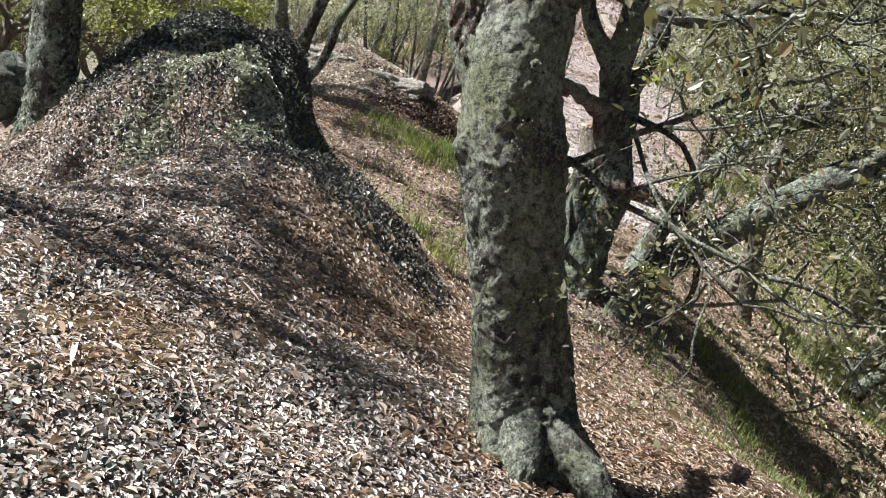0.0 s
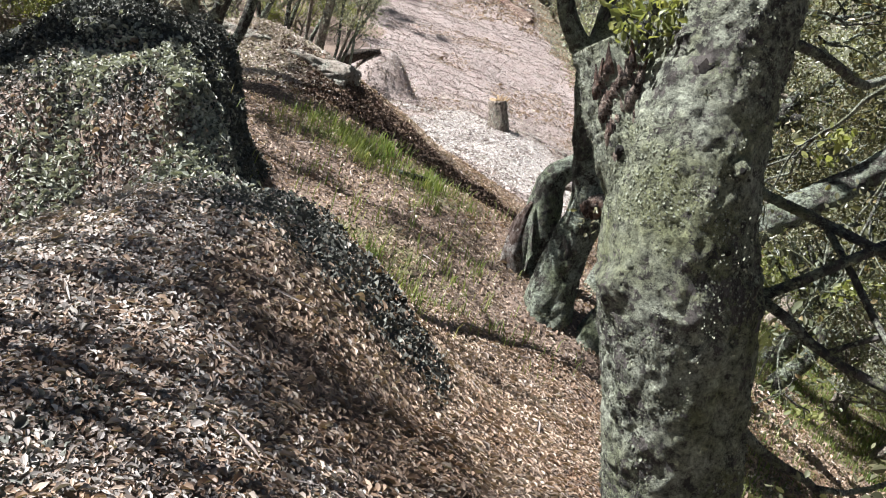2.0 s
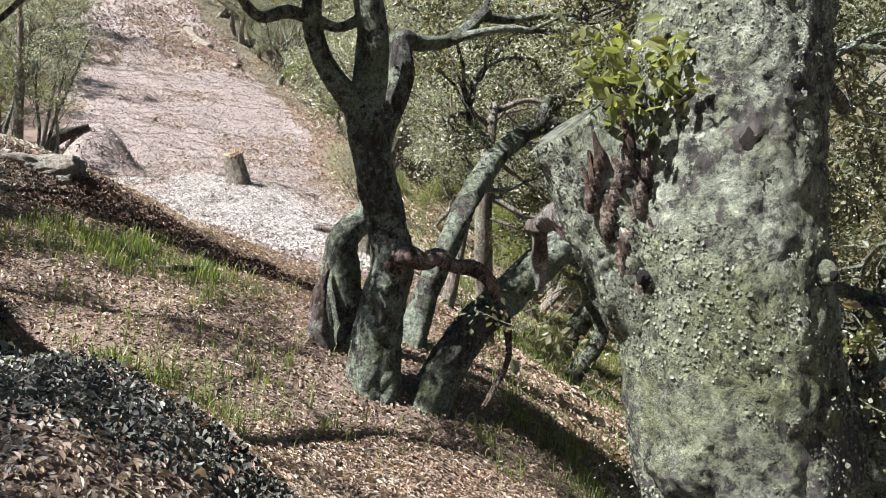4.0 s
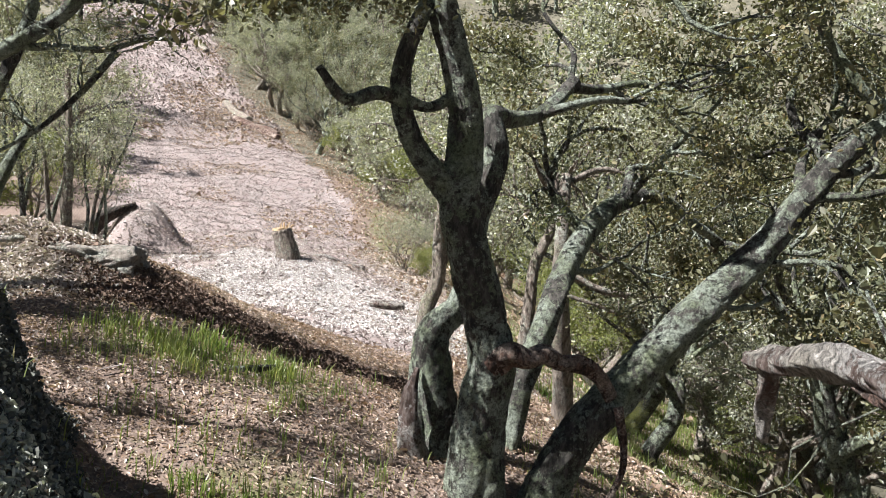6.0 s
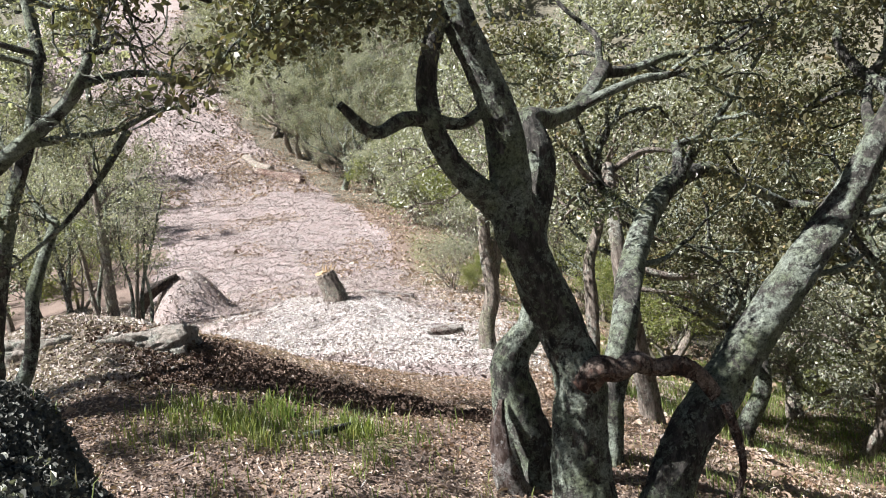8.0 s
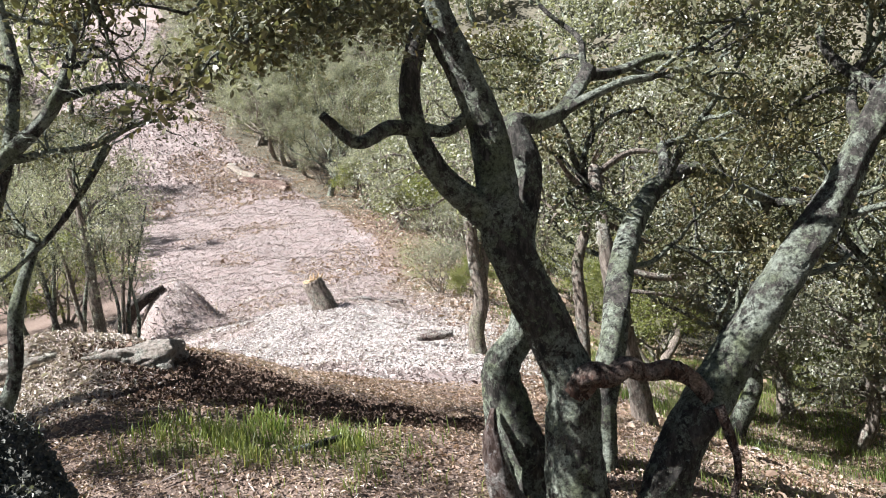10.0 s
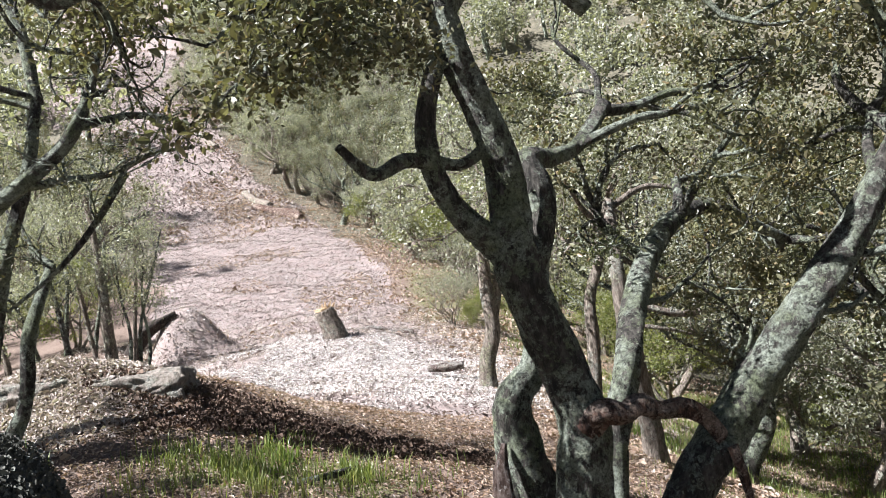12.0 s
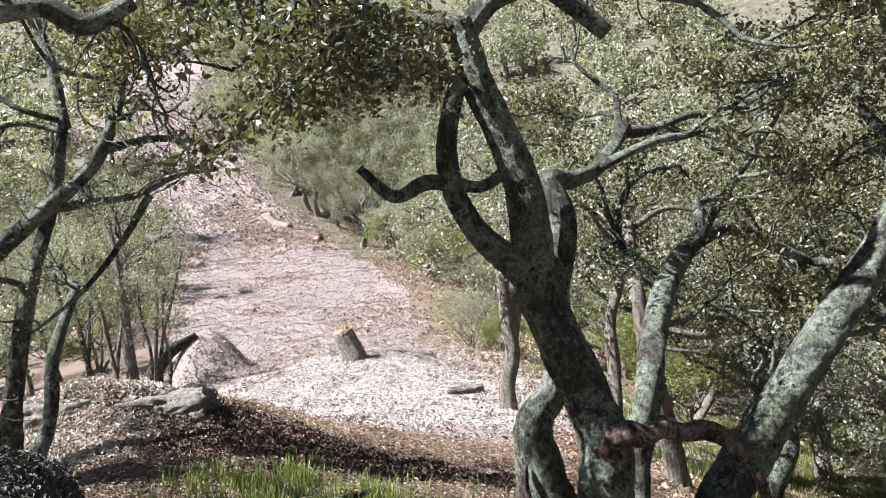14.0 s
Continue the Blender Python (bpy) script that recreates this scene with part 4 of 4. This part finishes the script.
many.limb([(0.88, 8.3, 3.2), (1.1, 8.3, 3.42), (1.4, 8.2, 3.5), (1.8, 8.1, 3.7)], [0.08, 0.075, 0.07, 0.05], 16, 0.04)
many.part("branch")
many.limb([(1.15, 7.9, 3.5), (1.33, 7.8, 3.27), (1.49, 7.8, 3.13), (1.58, 7.8, 3.03)], [0.06, 0.06, 0.055, 0.05], 14, 0.04)
BOUGHS = [  # start, heading, rise, thickness, length
    ((-0.1, 8.2, 3.5), 3.4, -0.5, 0.03, 0.6), ((-0.35, 8.2, 3.6), 3.2, 0.1, 0.03, 0.45), ((-0.3, 8.2, 3.5), 4.0, -0.4, 0.03, 0.5), ((0.2, 8.3, 3.4), 3.0, -0.4, 0.03, 0.5), ((0.5, 8.2, 3.35), 4.4, -0.2, 0.03, 0.45),
    ((1.7, 8.1, 3.65), 1.2, 0.2, 0.05, 1.0), ((1.5, 8.2, 3.5), 2.2, -0.3, 0.04, 0.9), ((2.44, 9.3, 2.7), 1.2, 0.4, 0.045, 1.1),
    ((2.0, 9.0, 2.4), 2.0, 0.2, 0.04, 0.9), ((2.3, 9.2, 2.6), 0.4, 0.4, 0.04, 1.0), ((5.0, 10.8, 1.5), 1.0, -0.1, 0.05, 1.0), ((3.62, 10.4, 1.85), 0.6, 0.9, 0.06, 1.1), ((3.62, 10.4, 1.85), 1.9, 0.6, 0.05, 1.0), ((3.03, 10.0, 1.5), 5.8, 0.7, 0.05, 0.9),
    ((4.5, 8.1, 2.5), 1.4, 0.5, 0.07, 1.1), ((4.1, 8.2, 2.15), 0.4, 0.5, 0.06, 1.1), ((3.84, 8.2, 1.87), 0.8, 0.8, 0.05, 1.0), ((3.84, 8.2, 1.87), 2.4, 0.2, 0.04, 0.9), ((4.6, 8.1, 2.6), 5.0, 0.7, 0.06, 1.2), ((3.45, 8.2, 1.42), 2.0, -0.1, 0.03, 0.8),
    ((3.05, 8.2, 1.07), 1.8, 0.1, 0.025, 0.7), ((2.6, 9.6, 1.15), 1.5, 0.2, 0.03, 0.9), ((4.1, 8.2, 2.1), 1.8, 0.0, 0.04, 1.0), ((4.6, 8.1, 2.6), 1.6, 0.6, 0.06, 1.3), ((4.6, 8.1, 2.6), 2.4, 0.4, 0.05, 1.2), ((5.1, 10.8, 1.5), 2.0, 0.3, 0.05, 1.1)]
for p, az, up, r, L in BOUGHS:
    many.part("bough")
    many.grow(p, heading(az, up), r, L, 3, 0.9, 0.05, 0.5, 6, 0.08)
many_oak = many.build("oak_tree", "many-stemmed live oak with lichened limbs and dense small leaves", "", M_BARK2, M_LEAF, 40, 0.1, 0.04)
many.flakes(many_oak, 30000, 0.0075, "grey-green lichen crust", 3.2)
s = Soup()
tube(s, [(1.42, 8.2, 0.6), (1.5, 8.1, 0.69), (1.6, 8.08, 0.66), (1.72, 8.08, 0.69), (1.86, 8.08, 0.64), (2.0, 8.08, 0.63), (2.12, 8.08, 0.56), (2.26, 8.1, 0.4)], [0.085, 0.075, 0.06, 0.066, 0.054, 0.066, 0.055, 0.045], 30, 0.012, 0.35, 51)
piece("dead_branch", s.mesh("dead_branch", M_ROT), many_oak, "barkless reddish dead branch bridging two stems")
s = Soup()
tube(s, [(2.28, 8.02, 0.35), (2.31, 8.0, 0.2), (2.34, 8.0, -0.06), (2.26, 8.0, -0.25), (2.14, 7.95, -0.42)], [0.034, 0.03, 0.027, 0.024, 0.018], 14, 0.03, 0.3, 52)
piece("dead_branch", s.mesh("dead_branch", M_ROT), many_oak, "dead branch hanging to the ground")
s = Soup()
tube(s, [(1.1, 8.74, -0.25), (1.03, 8.74, 0.05), (1.02, 8.76, 0.3), (1.08, 8.8, 0.48)], [0.1, 0.075, 0.055, 0.02], 22, 0.02, 0.4, 53)
piece("dead_stub", s.mesh("dead_stub", M_DEAD), many_oak, "split dead wood at the foot of a stem")

# a half-dead oak behind it, with pale bare limbs
t = Tree(24)
t.limb([(4.3, 12.6, -1.3), (4.2, 12.5, -0.4), (4.0, 12.3, 0.5), (3.9, 12.2, 1.2), (4.0, 12.4, 2.2)], [0.17, 0.13, 0.11, 0.09, 0.06], 14, 0.06)
for w, r in (([(3.95, 12.2, 1.05), (4.49, 12.0, 0.83), (4.92, 12.0, 0.81), (5.3, 12.0, 0.82)], 0.045), ([(3.95, 12.3, 1.55), (4.33, 12.4, 1.37), (4.66, 12.5, 1.21)], 0.035), ([(3.95, 12.2, 0.78), (4.24, 12.0, 0.7), (4.68, 12.0, 0.55)], 0.028), ([(4.0, 12.4, 1.9), (3.6, 12.2, 2.1), (3.3, 12.0, 2.5)], 0.035), ([(4.0, 12.4, 2.1), (4.5, 12.4, 2.3), (5.0, 12.3, 2.2)], 0.04)):
    t.limb(w, np.linspace(r, r * 0.5, len(w)), 9, 0.06, 0.3)
    for q in range(2):
        t.grow(w[-1], heading(t.rng.uniform(0, 6.28), 0.3), r * 0.35, 0.4, 2, 0.9, 0.5, 0.6, 4, 0.08)
t.build("oak_tree", "half-dead oak with pale bare limbs and few leaves", "", M_BARK_PALE, M_LEAF_FAR, 12, 0.15, 0.045)

# ---------------------------------------------------------------- oaks behind the outcrop
t = Tree(21)
t.limb([(-3.1, 6.6, -0.2), (-3.08, 6.6, 0.16), (-3.12, 6.55, 0.9), (-3.2, 6.5, 1.8), (-3.4, 6.5, 3.0)], [0.24, 0.18, 0.155, 0.15, 0.13], 32, 0.03)
t.limb([(-3.35, 6.5, 2.7), (-2.5, 7.0, 3.15), (-1.59, 7.5, 3.19), (-1.37, 7.5, 3.2), (-1.23, 7.5, 3.11), (-0.99, 7.5, 3.21)], [0.1, 0.075, 0.06, 0.055, 0.05, 0.035], 16, 0.04)
for p in ((-1.5, 7.5, 3.2), (-1.2, 7.5, 3.12), (-1.0, 7.5, 3.2), (-0.99, 7.5, 3.21)):
    t.grow(p, heading(t.rng.uniform(0, 6.28), 0.1), 0.018, 0.4, 2, 0.9, 0.0, 0.6, 5, 0.06)
for q in range(4):
    t.grow((-3.4, 6.5, 2.6 + 0.08 * q), heading(5.5 + q * 0.35, 0.9), 0.06, 1.2, 3, 0.9, 0.1, 0.4)
o = t.build("oak_tree", "upright dark live oak beside the rock outcrop", "", M_BARK2, M_LEAF, 4, 0.16, 0.034)
t.flakes(o, 3500, 0.017, "grey lichen crust", 2.0)
t = Tree(22)
t.limb([(-2.5, 11.1, 0.3), (-2.5, 11.05, 0.76), (-2.42, 10.9, 1.3), (-2.32, 10.8, 1.74), (-2.14, 10.8, 2.4), (-1.94, 10.8, 2.94), (-1.8, 10.9, 3.6)], [0.13, 0.095, 0.08, 0.07, 0.06, 0.05, 0.04], 24, 0.04)
t.limb([(-2.5, 11.0, 0.9), (-2.75, 10.8, 1.6), (-2.7, 10.6, 2.2), (-2.24, 10.5, 2.63), (-1.85, 10.5, 2.93), (-1.58, 10.5, 3.17), (-1.41, 10.5, 3.46), (-1.28, 10.5, 3.85)], [0.09, 0.075, 0.07, 0.066, 0.062, 0.055, 0.042, 0.028], 22, 0.03)
t.limb([(-2.4, 11.1, 0.8), (-2.2, 11.2, 1.2), (-2.12, 11.2, 1.7), (-1.9, 11.4, 2.3)], [0.08, 0.06, 0.055, 0.04], 14, 0.05)
TWIGS = [[(-1.5, 10.5, 3.26), (-1.11, 10.5, 3.32), (-0.81, 10.5, 3.27), (-0.6, 10.5, 3.18)], [(-1.99, 10.5, 2.83), (-1.62, 10.5, 2.86), (-1.28, 10.5, 2.89), (-0.97, 10.5, 3.01), (-0.67, 10.5, 3.03)], [(-1.2, 10.5, 2.88), (-1.45, 10.5, 2.53), (-1.78, 10.5, 2.18), (-2.08, 10.5, 1.97)]]
for w in TWIGS:
    t.limb(w, np.linspace(0.035, 0.012, len(w)), 8, 0.05)
    for k in range(1, len(w)):
        for q in range(2):
            t.grow(w[k], heading(t.rng.uniform(0, 6.28), t.rng.uniform(-0.2, 0.7)), 0.012, 0.35, 2, 0.9, 0.1, 0.6, 4, 0.06)
for p, az, up in (((-1.28, 10.5, 3.85), 1.0, 0.8), ((-1.4, 10.5, 3.5), 0.5, 0.3), ((-1.8, 10.9, 3.6), 4.5, 0.4), ((-1.8, 10.9, 3.5), 5.6, 0.5), ((-1.9, 11.4, 2.3), 5.6, 0.5), ((-2.2, 10.8, 2.3), 4.4, 0.3), ((-1.28, 10.5, 3.8), 5.0, 0.3)):
    t.grow(p, heading(az, up), 0.03, 0.9, 3, 0.9, 0.1, 0.55, 5, 0.08)
# upper crown out of view, added with repeated leaf points to shade the mound
t.limb([(-1.8, 10.9, 3.55), (-1.9, 11.0, 4.3), (-2.2, 11.0, 5.0)], [0.05, 0.045, 0.035], 10, 0.06)
first = len(t.buds)
for q in range(7):
    t.grow((-2.1, 11.0, 4.75 + 0.05 * q), heading(q * 0.95, 0.35), 0.035, 1.0, 3, 0.9, 0.15, 0.5, 5, 0.1)
t.buds += t.buds[first:] * 5
t.build("oak_tree", "live oak with bare crooked twigs behind the outcrop", "", M_BARK2, M_LEAF, 3, 0.07, 0.026, (0.12, 0, -0.14))
# two pale slender trunks below the trail
for seed, w, r, lab in ((31, [(3.8, 16.8, -0.7), (3.82, 16.8, -0.37), (3.84, 16.8, 0.08), (4.01, 16.8, 0.6), (3.99, 16.8, 1.15), (4.01, 16.8, 1.98), (4.05, 16.9, 2.7)], 0.115, "slender pale-barked tree below the trail"), (32, [(4.7, 15, -0.9), (4.79, 15, -0.37), (4.86, 15, 0.36), (4.91, 15, 1.01), (5.15, 15, 1.55), (5.2, 15.1, 2.3)], 0.085, "slim pale tree at the foot of the mound"), (33, [(3.75, 16.9, -0.5), (3.98, 16.85, 0.5), (4.12, 16.8, 1.1), (4.3, 16.8, 1.57), (4.4, 16.8, 2.1)], 0.085, "leaning pale trunk beside a slender tree")):
    t = Tree(seed)
    t.limb(w, np.linspace(r * 1.3, r * 0.75, len(w)), 14, 0.06)
    if seed < 33:
        for q in range(5):
            t.grow(np.array(w[-1]) - (0, 0, 0.15 * q), heading(q * 1.3 + seed, 0.5), r * 0.4, 1.0, 3, 0.9, 0.1, 0.5, 5, 0.1)
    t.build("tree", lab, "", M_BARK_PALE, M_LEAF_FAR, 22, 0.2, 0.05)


# the thin-stemmed scrub left of the trail
SCRUB = [  # foot, then how far the head leans, height, thickness
    (-2.25, 26.0, -0.1, 4.4, 0.13), (-1.7, 26.4, 0.75, 3.4, 0.045), (-1.55, 26.1, 0.35, 2.6, 0.04), (-2.6, 26.4, -0.5, 3.6, 0.06), (-3.0, 25.6, -0.4, 3.2, 0.07), (-3.4, 26.2, 0.3, 3.6, 0.06),
    (-1.9, 26.9, 0.5, 3.9, 0.05), (-3.9, 25.2, 0.4, 3.4, 0.08), (-2.8, 27.0, 0.6, 4.0, 0.055), (-4.5, 25.6, -0.3, 3.8, 0.07), (-1.95, 25.7, 0.1, 2.9, 0.04), (-3.6, 24.6, -0.5, 2.7, 0.06)]
for k, (x, y, lean, h, r) in enumerate(SCRUB):
    t = Tree(300 + 17 * k)
    z = float(land(x, y))
    j = t.rng.normal(size=(3, 3)) * 0.09
    foot, head = np.array((x, y, z)), np.array((x + lean, y, z + h))
    t.limb([foot - (0, 0, 0.2), foot * 0.7 + head * 0.3 + j[0], foot * 0.35 + head * 0.65 + j[1], head + j[2]], [r * 1.2, r, r * 0.75, r * 0.4], 9, 0.1, 0.2)
    t.part("brushwood")
    for q in range(7):
        f = 0.4 + 0.6 * q / 6
        t.grow(foot * (1 - f) + head * f, heading(q * 2.4 + k, 0.7), r * 0.28, 0.55, 2, 0.7, 0.4, 0.4, 4, 0.1)
    t.build("scrub_oak", "thin-stemmed grey scrub oak with sparse leaves", "scrub by the trail", M_BARK_PALE if k % 3 == 0 else M_BARK2, M_LEAF_FAR, 8, 0.16, 0.05)


# ---------------------------------------------------------------- stump and rocks
def boulder(name, label, at, radii, seed, rough=0.16, turn=0.0, mat=None, block=0.0):
    bm = bmesh.new()
    bmesh.ops.create_icosphere(bm, subdivisions=5, radius=1.0)
    for v in bm.verts:
        p = v.co.copy()
        n = noise.fractal(p * 1.4 + Vector((seed, 0, 0)), 0.9, 2.0, 5) * rough + noise.noise(p * 9 + Vector((0, seed, 0))) * 0.03
        v.co = p * (1 + n) / max(abs(p.x), abs(p.y), abs(p.z)) ** block
        v.co = Vector((v.co.x * radii[0], v.co.y * radii[1], v.co.z * radii[2]))
    me = bpy.data.meshes.new(name)
    bm.to_mesh(me)
    bm.free()
    me.materials.append(mat or M_ROCK)
    for p in me.polygons:
        p.use_smooth = True
    o = tagged(new(name, me), label, "rock")
    o.matrix_basis = pose(*at, 0, 0, turn)
    return o


for at, radii, seed, turn, lab in (((-1.2, 12.08, 0.9), (0.44, 0.3, 0.19), 5, -10, "flat lichen-covered rock ledge on the leafy mound"), ((-1.62, 12.12, 0.98), (0.16, 0.2, 0.13), 8, 12, "pale lichened block at the end of the ledge"), ((-2.2, 12.15, 0.98), (0.4, 0.32, 0.2), 11, 6, "pale weathered rock face breaking out of the mound")):
    boulder("rock_ledge", lab, at, radii, seed, 0.2, turn, M_LEDGE, 0.75)
boulder("boulder", "grey rock half buried beside a tree trunk", (-3.45, 6.75, 0.2), (0.22, 0.2, 0.28), 9, 0.3, 20)

st = thing("tree_stump", "freshly cut oak stump beside the dirt trail", "stump", "", (2.5, 23.45, float(land(2.5, 23.45)) - 0.06))
s = Soup()
tube(s, [(0.22, 0, -0.3), (0.16, 0, 0.0), (0.06, 0, 0.4), (-0.06, 0, 0.75)], [0.34, 0.28, 0.235, 0.225], 24, 0.05, 0.1, 3, 0.08)
piece("bark", s.mesh("bark", M_BARK_PALE), st)
s = Soup()
tube(s, [(-0.06, 0, 0.73), (-0.065, 0, 0.79)], [0.21, 0.19], 24, 0.02, 0.1, 3)
for k in range(9):
    a = k * 2.4
    tube(s, [(0.03 + 0.1 * math.cos(a), 0.1 * math.sin(a), 0.76), (0.06 + 0.16 * math.cos(a), 0.16 * math.sin(a), 0.88 + 0.02 * (k % 4))], [0.03, 0.006], 5, 0.05, 0.2, k)
M_CUT, nt, b = material("cut_wood", 0.8)
nt.links.new(ramp(nt, noise_tex(nt, coords(nt), 18), [(0.3, (0.36, 0.23, 0.12)), (0.7, (0.55, 0.42, 0.28))]), b.inputs["Base Color"])
piece("cut_top", s.mesh("cut_top", M_CUT, False), st, "splintered orange cut wood")

# logs and cut wood by the trail
LOGS = [
    ([(-1.95, 28.3, 0.5), (-1.5, 28.3, 1.1), (-1.15, 28.15, 1.28), (-0.7, 28.2, 1.3)], [0.2, 0.19, 0.15, 0.09], M_ROOT, "dark leaning root and trunk against a soil heap"),
    ([(3.17, 24.8, 0.32), (3.5, 24.8, 0.44), (3.8, 24.8, 0.46), (4.33, 24.8, 0.2), (4.8, 24.8, 0.1)], [0.05, 0.07, 0.09, 0.11, 0.13], M_DEAD, "broken dead branch lying beside the stump"),
    ([(3.25, 18.2, -0.1), (3.5, 18.0, -0.1), (3.8, 17.9, -0.2)], [0.05, 0.08, 0.07], M_DEAD, "short reddish log end lying in the litter"),
    ([(5.0, 65.0, 8.4), (5.5, 62.8, 7.5), (6.1, 60.8, 7.0)], [0.24, 0.3, 0.26], M_BARK_PALE, "pale felled log at the edge of the trail"),
    ([(5.2, 60.3, 6.8), (6.4, 58.4, 6.0), (7.3, 56.4, 5.5)], [0.26, 0.34, 0.22], M_ROT, "reddish felled log at the edge of the trail"),
    ([(6.2, 59.2, 6.8), (6.9, 58.4, 6.0), (7.5, 57.6, 5.5)], [0.24, 0.26, 0.18], M_ROT, "short rust-red log in a pile by the trail"),
    ([(3.4, 79.9, 15.0), (3.9, 77.8, 14.0), (4.3, 76.0, 13.0)], [0.24, 0.3, 0.26], M_BARK_PALE, "bleached felled trunk high on the hillside trail"),
    ([(-0.3, 9.62, 0.3), (0.0, 9.74, 0.3), (0.28, 9.84, 0.3)], [0.022, 0.03, 0.018], M_BARK2, "dark fallen branch lying in the grass"),
    ([(-0.3, 9.8, 0.3), (0.0, 9.5, 0.3), (0.25, 9.2, 0.3)], [0.01, 0.012, 0.007], M_BARK_PALE, "thin pale stick lying in the grass"),
]
for pts, radii, mat, lab in LOGS:
    s = Soup()
    pts = [(x, y, max(z if y < 25 and y > 20 else 0.0, float(land(x, y)) + 0.3 * r) if mat not in (M_BARK2, M_ROOT) else max(z, float(land(x, y)) + 0.3 * r)) for (x, y, z), r in zip(pts, np.interp(np.linspace(0, 1, len(pts)), np.linspace(0, 1, len(radii)), radii))]
    tube(s, pts, radii, 18, 0.08, 0.25, 7)
    tagged(new("log", s.mesh("log", mat)), lab, "log")
